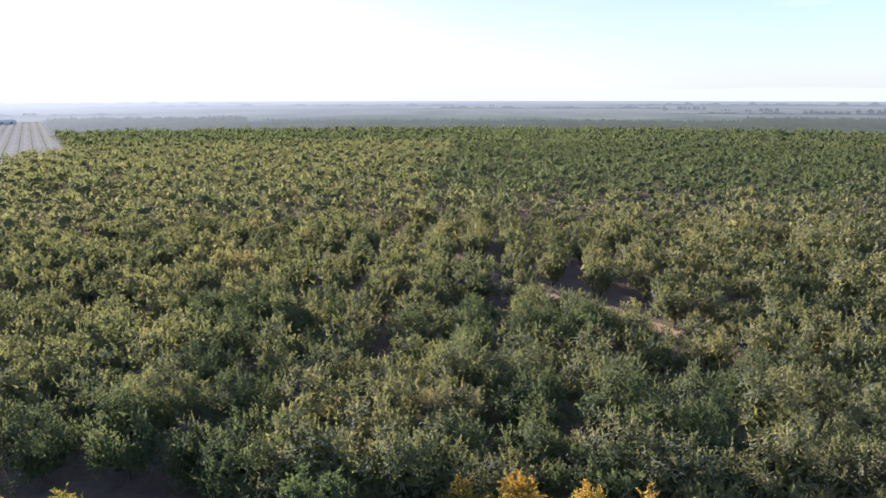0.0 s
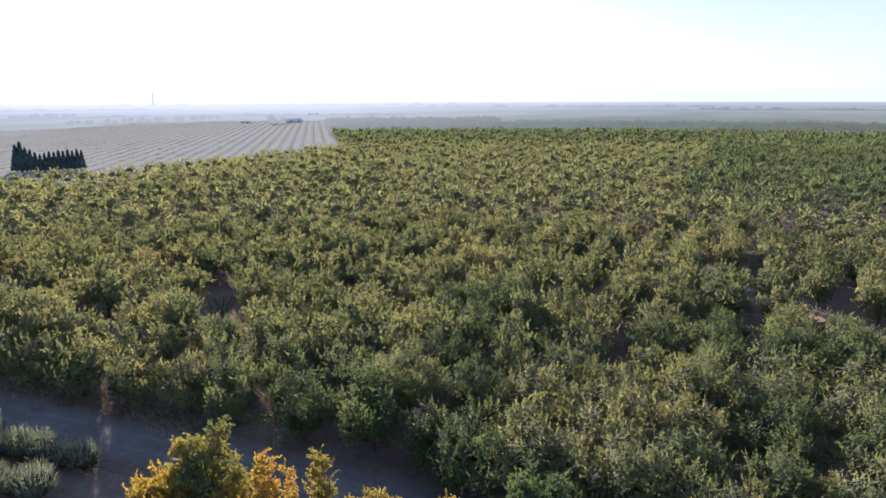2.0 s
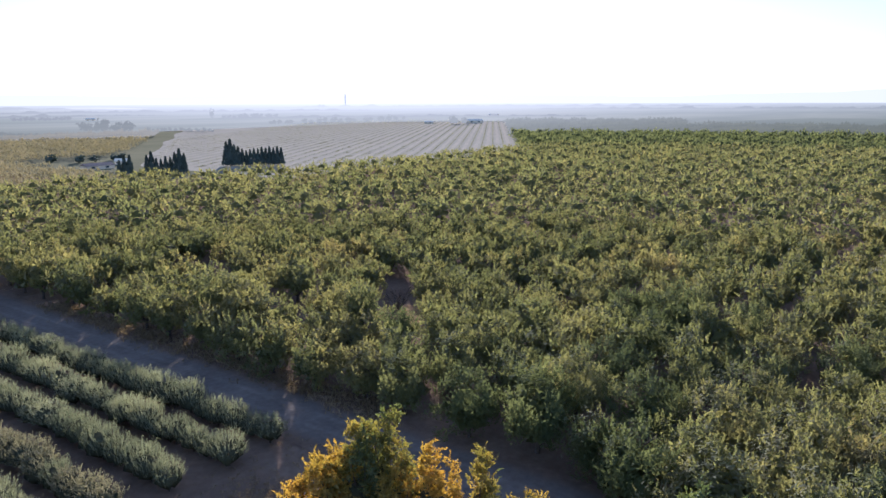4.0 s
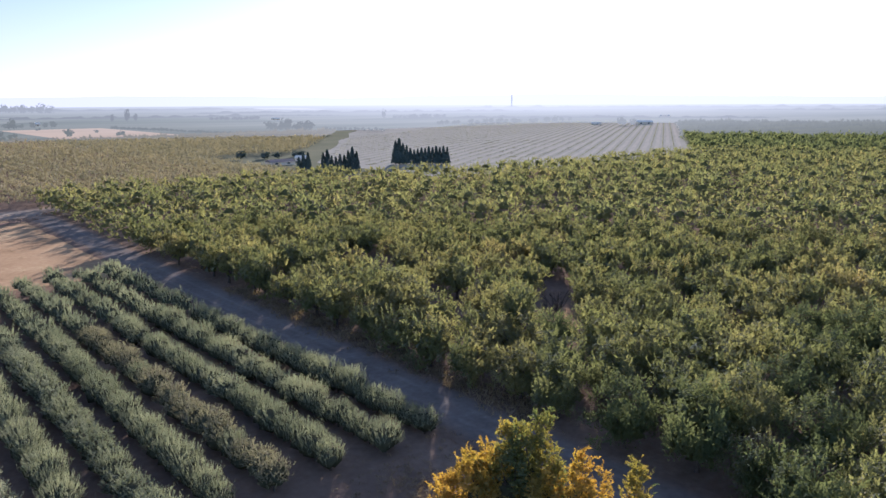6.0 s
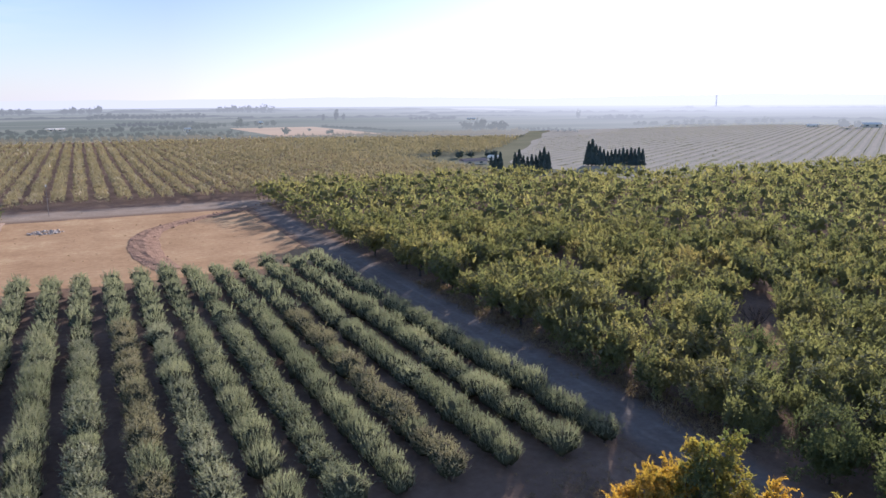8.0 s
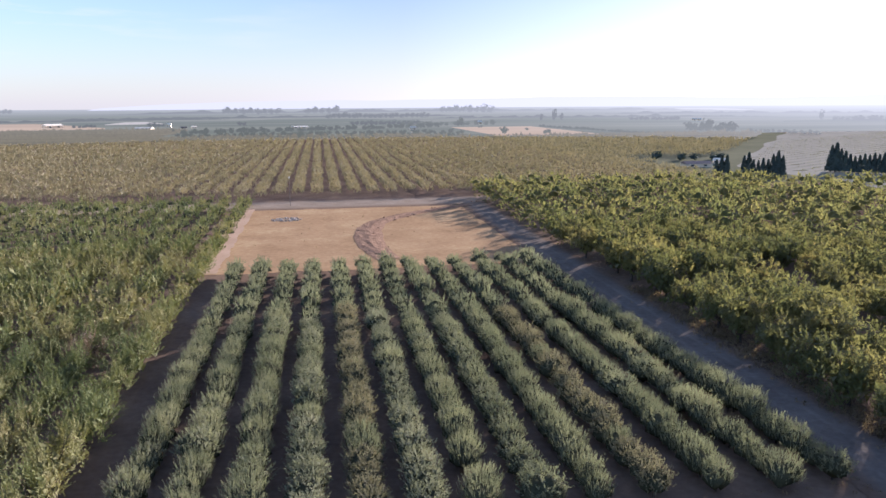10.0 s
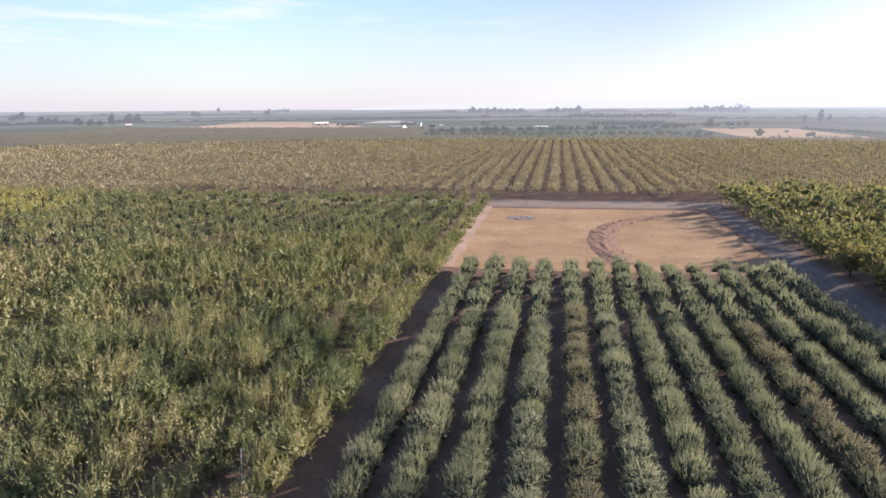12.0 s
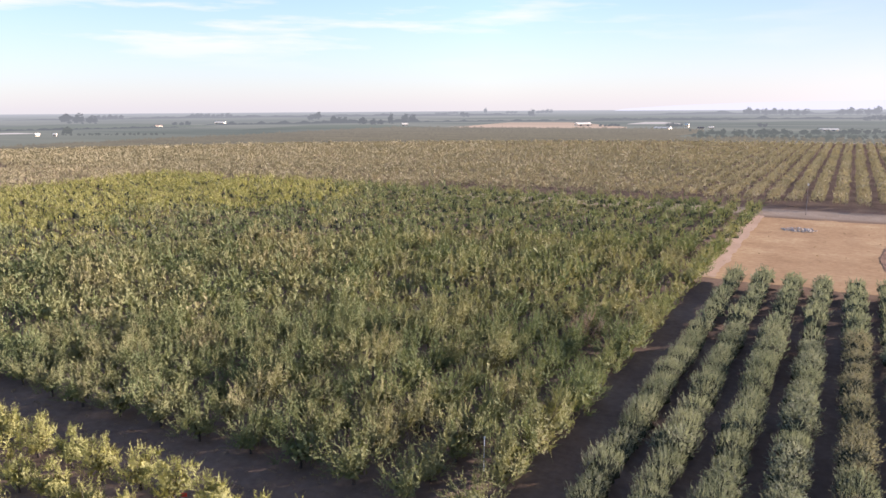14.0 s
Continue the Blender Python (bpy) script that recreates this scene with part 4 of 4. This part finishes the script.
conifer_line(158, 270, 3, 1.9, [0.7, 0.85, 0.9])

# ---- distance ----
def haze_glow(name, low, high, grain=1.0, away=(0.190, 0.198, 0.192), sunny=(0.285, 0.29, 0.28)):
    """Far plain and woods as glow, a mile of pale autumn air painted in."""
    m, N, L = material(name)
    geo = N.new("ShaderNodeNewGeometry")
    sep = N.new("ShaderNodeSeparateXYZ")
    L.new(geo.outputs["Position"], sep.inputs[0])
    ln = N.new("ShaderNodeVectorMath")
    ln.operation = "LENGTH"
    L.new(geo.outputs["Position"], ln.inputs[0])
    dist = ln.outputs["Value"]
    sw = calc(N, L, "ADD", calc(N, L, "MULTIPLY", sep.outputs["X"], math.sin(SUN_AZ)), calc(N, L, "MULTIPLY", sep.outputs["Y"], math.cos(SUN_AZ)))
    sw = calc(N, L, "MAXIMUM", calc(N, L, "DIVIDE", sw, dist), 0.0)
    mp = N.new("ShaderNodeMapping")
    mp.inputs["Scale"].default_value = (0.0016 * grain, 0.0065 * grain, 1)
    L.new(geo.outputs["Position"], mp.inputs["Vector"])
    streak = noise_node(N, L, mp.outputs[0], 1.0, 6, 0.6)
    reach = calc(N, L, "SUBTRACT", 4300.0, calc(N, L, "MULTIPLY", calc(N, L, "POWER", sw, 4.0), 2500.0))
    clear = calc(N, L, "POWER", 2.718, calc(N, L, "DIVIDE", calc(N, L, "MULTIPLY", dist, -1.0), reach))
    # haze colour, brighter towards the sun, mixed into the emission below
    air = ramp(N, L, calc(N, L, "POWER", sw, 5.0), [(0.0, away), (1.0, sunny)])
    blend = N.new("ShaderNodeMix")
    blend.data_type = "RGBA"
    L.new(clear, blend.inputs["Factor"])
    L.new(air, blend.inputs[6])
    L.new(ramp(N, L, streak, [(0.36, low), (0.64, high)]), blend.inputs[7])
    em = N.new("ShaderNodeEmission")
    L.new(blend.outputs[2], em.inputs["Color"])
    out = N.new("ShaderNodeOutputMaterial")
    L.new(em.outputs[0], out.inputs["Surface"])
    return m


# far surfaces that glow by themselves, haze included in their colour
PLAIN = haze_glow("distant_plain", (0.020, 0.027, 0.016), (0.060, 0.062, 0.042))
FARM_TREES = haze_glow("distant_farm_trees", (0.005, 0.009, 0.004), (0.016, 0.020, 0.010))
WOODS = haze_glow("distant_woods", (0.003, 0.005, 0.004), (0.010, 0.014, 0.010))
HILLS = haze_glow("distant_hills", (0.245, 0.248, 0.254), (0.25, 0.253, 0.26), 1.0, (0.245, 0.248, 0.256), (0.292, 0.294, 0.294))
ORCHARD_FAR = haze_glow("distant_orchard_rows", (0.036, 0.030, 0.014), (0.062, 0.052, 0.026), 6)
CANOPY_FAR = haze_glow("distant_almond_canopy", (0.008, 0.012, 0.004), (0.026, 0.028, 0.010), 8)
# trees past 600 m glow with painted haze instead of taking the sun
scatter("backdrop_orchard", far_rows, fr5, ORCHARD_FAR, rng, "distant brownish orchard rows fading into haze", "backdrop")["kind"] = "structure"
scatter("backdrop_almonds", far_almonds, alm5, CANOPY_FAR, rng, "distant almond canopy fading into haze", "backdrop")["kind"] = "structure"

bm = bmesh.new()
rings = []
for r in (990, 1300, 1700, 2300, 3200, 6900):
    rings.append([bm.verts.new((r * k * math.sin(radians(a)), r * k * math.cos(radians(a)), 0.3)) for a in range(-80, 138, 2)
                  for k in ((0.8 if a > 66 else 1.0) if r == 990 else 1.0,)])
for a, b in zip(rings, rings[1:]):
    for k in range(len(a) - 1):
        bm.faces.new((a[k + 1], a[k], b[k], b[k + 1]))
me = bpy.data.meshes.new("backdrop_plain")
bm.to_mesh(me)
bm.free()
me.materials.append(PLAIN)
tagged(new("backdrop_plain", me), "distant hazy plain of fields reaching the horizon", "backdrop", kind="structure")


def ridge(name, a0, a1, r, top, seed):
    bm = bmesh.new()
    low, high = [], []
    for k in range(121):
        u = k / 120
        a = radians(a0 + (a1 - a0) * u)
        h = top * (math.sin(math.pi * u) ** 0.5) * (0.8 + 0.3 * noise.noise((u * 5 + seed, seed, 0)) + 0.07 * noise.noise((u * 31, seed, 2)))
        low.append(bm.verts.new((r * math.sin(a), r * math.cos(a), -5)))
        high.append(bm.verts.new(((r + 90) * math.sin(a), (r + 90) * math.cos(a), max(h, 1))))
    for k in range(120):
        bm.faces.new((low[k], low[k + 1], high[k + 1], high[k]))
    me = bpy.data.meshes.new(name)
    bm.to_mesh(me)
    bm.free()
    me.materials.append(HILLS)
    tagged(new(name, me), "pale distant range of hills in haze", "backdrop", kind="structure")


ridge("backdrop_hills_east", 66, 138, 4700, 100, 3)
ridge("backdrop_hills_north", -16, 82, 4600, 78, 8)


def flat(name, x0, y0, x1, y1, z, mat, label):
    bm = bmesh.new()
    bm.faces.new([bm.verts.new(p) for p in ((x0, y0, z), (x1, y0, z), (x1, y1, z), (x0, y1, z))])
    me = bpy.data.meshes.new(name)
    bm.to_mesh(me)
    bm.free()
    me.materials.append(mat)
    tagged(new(name, me), label, "backdrop", kind="structure")


# more glowing far fields, haze mixed into their colour
STRAW_FAR = haze_glow("distant_straw", (0.13, 0.088, 0.050), (0.19, 0.135, 0.085))
PALE_FAR = haze_glow("distant_pale_strip", (0.15, 0.135, 0.11), (0.22, 0.20, 0.17))
GREEN_FAR = haze_glow("distant_green_field", (0.014, 0.020, 0.010), (0.034, 0.042, 0.022))


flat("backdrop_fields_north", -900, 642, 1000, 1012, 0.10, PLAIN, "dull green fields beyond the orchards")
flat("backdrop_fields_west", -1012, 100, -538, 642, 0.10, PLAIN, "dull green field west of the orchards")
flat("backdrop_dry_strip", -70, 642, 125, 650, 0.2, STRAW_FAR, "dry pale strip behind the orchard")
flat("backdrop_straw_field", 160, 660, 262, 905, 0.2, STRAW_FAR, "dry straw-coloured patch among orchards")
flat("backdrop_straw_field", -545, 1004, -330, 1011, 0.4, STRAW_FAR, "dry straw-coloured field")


def far_patch(name, a0, a1, d0, d1, mat, label, z=0.6):
    """One field of the far plain, between two bearings and two distances."""
    bm = bmesh.new()
    n = 12
    low = [bm.verts.new((d0 * (1 + 0.02 * noise.noise((k, a0, 1))) * math.sin(radians(a0 + (a1 - a0) * k / n)), d0 * math.cos(radians(a0 + (a1 - a0) * k / n)), z)) for k in range(n + 1)]
    deep = [d0 + (d1 - d0) * min(1.0, 0.12 + 2.6 * k / n, 0.12 + 2.6 * (1 - k / n)) * (1 + 0.1 * noise.noise((k * 0.7, a1, 5))) for k in range(n + 1)]
    high = [bm.verts.new((deep[k] * math.sin(radians(a0 + (a1 - a0) * k / n)), deep[k] * math.cos(radians(a0 + (a1 - a0) * k / n)), z)) for k in range(n + 1)]
    for k in range(n):
        bm.faces.new((low[k + 1], low[k], high[k], high[k + 1]))
    me = bpy.data.meshes.new(name)
    bm.to_mesh(me)
    bm.free()
    me.materials.append(mat)
    tagged(new(name, me), label, "backdrop", kind="structure")


for a0, a1, d0, d1, mat in ((-28.2, -15, 1015, 1400, STRAW_FAR), (-15, -11, 1230, 1400, PALE_FAR), (-61, -57.5, 1060, 1120, PALE_FAR), (24, 32, 2600, 3300, PALE_FAR),
                            (-9, 8, 1180, 1500, GREEN_FAR), (9, 30, 1090, 1450, GREEN_FAR), (-44, -29, 1050, 1300, GREEN_FAR), (-62, -46, 1300, 1700, GREEN_FAR),
                            (70, 100, 850, 1200, GREEN_FAR), (98, 120, 860, 1100, GREEN_FAR), (34, 60, 1150, 1500, GREEN_FAR), (-30, -4, 1750, 2200, GREEN_FAR)):
    far_patch("backdrop_field", a0, a1, d0, d1, mat, "distant field on the hazy plain")


def hedgerow(a0, a1, d, h, seed):
    """A far line of trees along a field edge, with an uneven top."""
    n = 160
    bm = bmesh.new()
    prev = None
    for k in range(n + 1):
        a = radians(a0 + (a1 - a0) * k / n)
        r = d * (1 + 0.05 * (k / n - 0.5))
        t = h * min(1.0, 8 * k / n, 8 * (1 - k / n)) * (0.2 + 0.6 * max(0, noise.noise((k * 0.23, seed, 0)) + 0.3) + 0.35 * max(0, noise.noise((k * 0.9, seed, 4))))
        row = [bm.verts.new((r * math.sin(a), r * math.cos(a), -0.5)), bm.verts.new(((r + 3) * math.sin(a), (r + 3) * math.cos(a), t)),
               bm.verts.new(((r + 12) * math.sin(a), (r + 12) * math.cos(a), -0.5))]
        if prev:
            for q in (0, 1):
                bm.faces.new((prev[q], row[q], row[q + 1], prev[q + 1]))
        prev = row
    me = bpy.data.meshes.new("backdrop_hedgerow")
    bm.to_mesh(me)
    bm.free()
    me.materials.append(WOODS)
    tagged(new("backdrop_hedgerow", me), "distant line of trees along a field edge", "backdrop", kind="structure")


for k, (a0, a1, d, h) in enumerate(((-31, -6, 1520, 7), (-62, -47, 1250, 5), (-47, -28, 1450, 9), (-20, 12, 1650, 9), (8, 34, 1480, 8), (20, 50, 1900, 10), (36, 66, 1250, 7),
                                    (98, 121, 2400, 16), (84, 104, 1800, 9), (60, 90, 2200, 10), (-60, -20, 2500, 14), (-15, 30, 2600, 14), (103, 120, 1350, 6), (40, 75, 2800, 15))):
    hedgerow(a0, a1, d, h, k * 3.7)

# woods far out on the plain: x, y, width, height
rng = np.random.default_rng(81)
wood_leaf = [spray_crown(rng, 0.5, 0.0, 1.0, 40, 0.34, 0.22, 0.4, -0.9, 4, 6) for _ in range(5)]


def wood(x, y, w, h, mat, label, name="backdrop_woods", kind="structure"):
    """A clump of tall trees, seen small and far off."""
    n = max(1, round(w / (0.75 * h)))
    a = math.atan2(x, y)
    pcs = []
    for k in range(n):
        u = (k + 0.5) / n - 0.5
        s = h * rng.uniform(0.68, 1.0) if n > 1 else h
        wid = max(min(w, 1.15 * s), w / n * 1.3) * rng.uniform(0.85, 1.1)
        v, f, _ = wood_leaf[rng.integers(5)]
        q = v * np.array([wid, wid, s])
        pcs.append((q + np.array([x + math.cos(a) * w * u, y - math.sin(a) * w * u + rng.uniform(-4, 4), 0]), f))
    v, f = join(pcs)
    ob = new(name, mesh_of(name, v, f, mat))
    return tagged(ob, label, "trees", kind=kind)


FAR_WOODS = [(436, 2194, 165, 29), (526, 1112, 76, 8.5), (791, 973, 87, 9.6), (-226, 2216, 86, 31), (-143, 2175, 74, 23), (9, 2215, 102, 27),
             (-853, 2091, 21, 23), (-973, 1896, 23, 20), (-1296, 2706, 14, 30), (-1083, 2798, 69, 21), (-216, 1053, 22, 8.3), (90, 1032, 96, 8.8),
             (-107, 1081, 13, 7.5), (-1428, 1002, 67, 27), (-1844, 1392, 71, 18), (-1055, 946, 33, 9.8), (-1849, 1779, 138, 18), (-1122, 1399, 28, 24)]
FAR_WOODS_2 = [(-866, 1157, 33, 17), (-741, 1053, 16, 15), (-715, 1059, 22, 14), (-811, 1319, 26, 19), (-1425, 2613, 92, 14), (-1203, 2748, 46, 18),
               (1556, -359, 17, 11), (1622, -428, 59, 10), (1413, -514, 32, 10), (1214, -529, 67, 10), (1256, -603, 8.6, 9.6), (1221, -612, 27, 12),
               (1509, -467, 17, 6), (1460, -494, 17, 7), (2069, -6, 22, 11), (1789, 1835, 24, 14), (120, 1530, 213, 14), (-306, 1049, 29, 6)]
FAR_TALL = [(346, 1136, 5.5, 13), (362, 1123, 7.3, 21), (384, 1146, 5.6, 14), (770, 1046, 7, 17), (-737, 1136, 11.5, 21)]
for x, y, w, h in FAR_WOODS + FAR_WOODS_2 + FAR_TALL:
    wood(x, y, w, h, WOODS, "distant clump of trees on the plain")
MID_WOODS = [(383, 723, 15, 11), (381, 684, 13, 15), (379, 649, 17, 13), (726, 517, 21, 11), (389, 698, 40, 7), (-815, 557, 11.4, 11.4), (170, 889, 7, 15),
             (175, 691, 6.6, 8.2), (213, 678, 7.1, 6), (219, 771, 3.7, 3.7), (185, 353, 11.7, 5.5), (204, 356, 8.2, 4.4), (171, 358, 5.5, 5.2), (191, 873, 5.5, 3.4)]
for x, y, w, h in MID_WOODS:
    if math.hypot(x, y) > 640:
        wood(x, y, w, h, FARM_TREES, "distant clump of trees by a field")
    else:
        wood(x, y, w, h, CONIFER, "dark green broad tree clump by a field", "tree_clump", "stuff")

# belts of trees between the fields
def belt(x0, y0, x1, y1, h, deep, mat, label):
    n = int(math.hypot(x1 - x0, y1 - y0) / (h * 1.3))
    pts = [(x0 + (x1 - x0) * (k + rng.uniform(-0.6, 0.6)) / n, y0 + (y1 - y0) * k / n + rng.uniform(0, deep)) for k in range(n) for _ in range(max(1, int(deep / 12)))]
    v = [(q[0] * np.array([h * 1.2, h * 1.2, h]), q[1], q[2] * 0) for q in wood_leaf]
    scatter("tree_belt", pts, v, mat, rng, label, "trees", (0.7, 1.2))


belt(598, 693, 838, 674, 7, 12, FARM_TREES, "long belt of trees behind the young field")
belt(-812, 540, -697, 595, 3, 6, FARM_TREES, "low dark hedge along a far field")
belt(-60, 652, 120, 652, 3.4, 4, FARM_TREES, "row of small trees beyond the orchard")
belt(-90, 668, 130, 672, 3.8, 5, FARM_TREES, "row of small trees beyond the orchard")
belt(-120, 690, 140, 700, 4.5, 8, FARM_TREES, "row of small trees beyond the orchard")
belt(-130, 716, 140, 735, 4.5, 12, FARM_TREES, "row of small trees beyond the orchard")
belt(-140, 770, 150, 905, 6, 24, FARM_TREES, "scattered farm trees beyond the orchard")

belt(265, 871, 307, 586, 3.5, 5, FARM_TREES, "low hedge between dull green fields")
belt(418, 670, 440, 589, 3.5, 5, FARM_TREES, "low hedge between dull green fields")
belt(112, 1002, 229, 933, 7, 14, FARM_TREES, "row of farm trees beyond the orchard")

# young trees in rows, in the pale field
rng = np.random.default_rng(91)
tiny = [spray_crown(rng, 0.5, 0.0, 1.1, 3, 1.3, 0.9) for _ in range(4)]
rw = np.array([math.sin(radians(57.4)), math.cos(radians(57.4))])
rn = np.array([rw[1], -rw[0]])
young = []


def in_young_field(p):
    return p[0] < 872 and 222 < p[1] < 714 and p[0] > max(200, 190 + (p[1] - 310) * 0.755)


for i in range(-34, 2):
    for k in range(60, 330):
        p = rw * (k * 3.3) + rn * (i * 7.0)
        if in_young_field(p):
            young.append(p + rng.normal(size=2) * 0.15)
STRIP = soil("pale_tilled_strip", [(0.3, (0.275, 0.255, 0.205)), (0.7, (0.355, 0.326, 0.265))], 0.05, 0.6)
pcs = []
for i in range(-34, 2):
    run = [k for k in range(60, 330) if in_young_field(rw * (k * 3.3) + rn * (i * 7.0 + 3.5))]
    if len(run) > 4:
        ks = np.arange(run[0], run[-1], 5)
        mids = rw[None] * (ks * 3.3)[:, None] + rn[None] * (i * 7.0 + 3.5 + rng.normal(size=len(ks)) * 0.25)[:, None]
        half = rn[None] * rng.uniform(0.9, 1.5, len(ks))[:, None]
        v = np.stack([np.column_stack([mids - half, np.full(len(ks), 0.12)]), np.column_stack([mids + half, np.full(len(ks), 0.12)])], axis=1).reshape(-1, 3)
        pcs.append((v, np.array([(2 * q, 2 * q + 1, 2 * q + 3, 2 * q + 2) for q in range(len(ks) - 1)])))
tagged(new("tilled_strips", mesh_of("tilled_strips", *join(pcs), STRIP)), "pale bare strips between young tree rows", "ground", kind="structure")
scatter("young_tree_rows", young, tiny, PALE_LEAF, rng, "rows of small young trees in a pale field", "trees", (0.4, 0.75))

# ---- farm buildings ----
def box_bm(bm, x0, y0, z0, x1, y1, z1):
    v = [bm.verts.new(p) for p in ((x0, y0, z0), (x1, y0, z0), (x1, y1, z0), (x0, y1, z0), (x0, y0, z1), (x1, y0, z1), (x1, y1, z1), (x0, y1, z1))]
    for f in ((0, 3, 2, 1), (4, 5, 6, 7), (0, 1, 5, 4), (1, 2, 6, 5), (2, 3, 7, 6), (3, 0, 4, 7)):
        bm.faces.new([v[k] for k in f])


ROOF = paint("pale_metal_roof", (0.82, 0.72, 0.56), 0.85)
TILE = paint("brown_roof", (0.22, 0.16, 0.13), 0.8)
WALLP = paint("light_wall", (0.76, 0.62, 0.44), 0.95)


def house(x, y, w, h, roof_mat, turn, label):
    root = tagged(new("farm_building"), label, "building", "farm buildings")
    d, e = w * 0.6, h * 0.62
    bm = bmesh.new()
    box_bm(bm, -w / 2, -d / 2, 0, w / 2, d / 2, e)
    part("wall", bm, WALLP, root)
    bm = bmesh.new()
    o = 0.3
    v = [bm.verts.new(p) for p in ((-w / 2 - o, -d / 2 - o, e - 0.1), (w / 2 + o, -d / 2 - o, e - 0.1), (w / 2 + o, 0, h), (-w / 2 - o, 0, h),
                                   (w / 2 + o, d / 2 + o, e - 0.1), (-w / 2 - o, d / 2 + o, e - 0.1))]
    for f in ((0, 1, 2, 3), (3, 2, 4, 5), (1, 4, 2), (0, 3, 5), (0, 5, 4, 1)):
        bm.faces.new([v[k] for k in f])
    part("roof", bm, roof_mat, root)
    for u in (-0.28, 0.22):
        bm = bmesh.new()
        box_bm(bm, u * w - 0.06 * w, -d / 2 - 0.06, e * 0.3, u * w + 0.06 * w, -d / 2 + 0.04, e * 0.8)
        part("window", bm, DARKM, root)
    root.matrix_basis = pose(x, y, 0, 0, 0, turn)


HOUSES = [(-349, 1059, 22, 6), (-194, 1023, 5, 6.4), (-163, 946, 7, 3.7), (-158, 990, 6.2, 3.2), (-211, 957, 20, 3.2), (-24, 937, 19, 3.2), (-819, 521, 4.5, 3.7),
          (-797, 528, 3.8, 3.7), (-607, 978, 8, 6.2), (-1037, 876, 12.5, 3.2), (-1088, 1068, 19, 4.7), (574, 1069, 13, 3.7), (775, 524, 20, 5), (1091, 696, 16, 4),
          (222, 1028, 9.7, 4.9), (105, 840, 6.5, 3.9), (730, 560, 11, 3), (96, 767, 3.2, 3), (172, 318, 12.3, 2.7), (191, 331, 5.3, 2.8)]
for k, (x, y, w, h) in enumerate(HOUSES):
    house(x, y, w, h, TILE if k in (2, 9, 18) else ROOF, -math.degrees(math.atan2(x, y)) + (25, -20, 10)[k % 3], "small farm building with a pale roof" if k not in (2, 9, 18) else "small farm building with a brown roof")

# lattice mast on the horizon
mast = tagged(new("radio_mast"), "tall thin grey mast on the far plain", "mast")
bm = bmesh.new()
for a in range(3):
    ang = a * 2.0944
    bmesh.ops.create_cone(bm, cap_ends=True, segments=6, radius1=0.6, radius2=0.5, depth=52, matrix=pose(1.6 * math.cos(ang), 1.6 * math.sin(ang), 24))
part("mast_leg", bm, GREYM, mast)
bm = bmesh.new()
for k in range(12):
    bmesh.ops.create_cone(bm, cap_ends=True, segments=3, radius1=1.6, radius2=1.6, depth=0.3, matrix=pose(0, 0, 2 + 4 * k))
part("mast_brace", bm, GREYM, mast)
mast.matrix_basis = pose(2100, 2018, 0)


# ---- small things by the lanes ----
def rod(bm, x, y, z0, z1, r, seg=8):
    bmesh.ops.create_cone(bm, cap_ends=True, segments=seg, radius1=r, radius2=r * 0.85, depth=z1 - z0, matrix=pose(x, y, (z0 + z1) / 2))


def riser(x, y, h):
    root = tagged(new("irrigation_riser"), "thin white irrigation standpipe at a row's end", "pipe", "irrigation risers")
    bm = bmesh.new()
    rod(bm, 0, 0, -0.1, h, 0.05)
    part("pipe", bm, WHITE, root)
    bm = bmesh.new()
    rod(bm, 0, 0, h, h + 0.14, 0.085)
    part("cap", bm, WHITE, root)
    root.matrix_basis = pose(x, y, 0, 1.5, 2, 0)


for x, y, h in ((-24.6, 51.2, 3.1), (-35.8, 46.1, 0.5), (-56.9, 45.6, 0.5), (16.1, 46.9, 0.4)):
    riser(x, y, h)
pole = tagged(new("field_pole"), "thin dark wooden pole at the edge of the bare field", "pole")
bm = bmesh.new()
rod(bm, 0, 0, -0.2, 8.6, 0.07)
part("shaft", bm, WOODM, pole)
bm = bmesh.new()
box_bm(bm, -0.18, -0.25, 8.3, 0.18, 0.25, 8.8)
part("lamp_head", bm, GREYM, pole)
pole.matrix_basis = pose(-9.4, 222.5, 0)
flag = tagged(new("marker_flag"), "small bright red marker flag on a short stick", "flag")
bm = bmesh.new()
rod(bm, 0, 0, -0.1, 1.2, 0.02)
part("stick", bm, WOODM, flag)
bm = bmesh.new()
box_bm(bm, 0.0, -0.01, 0.85, 0.42, 0.01, 1.15)
part("cloth", bm, paint("red_cloth", (0.65, 0.06, 0.03), 0.7), flag)
flag.matrix_basis = pose(-42.6, 35.4, 0, 0, 0, 30)
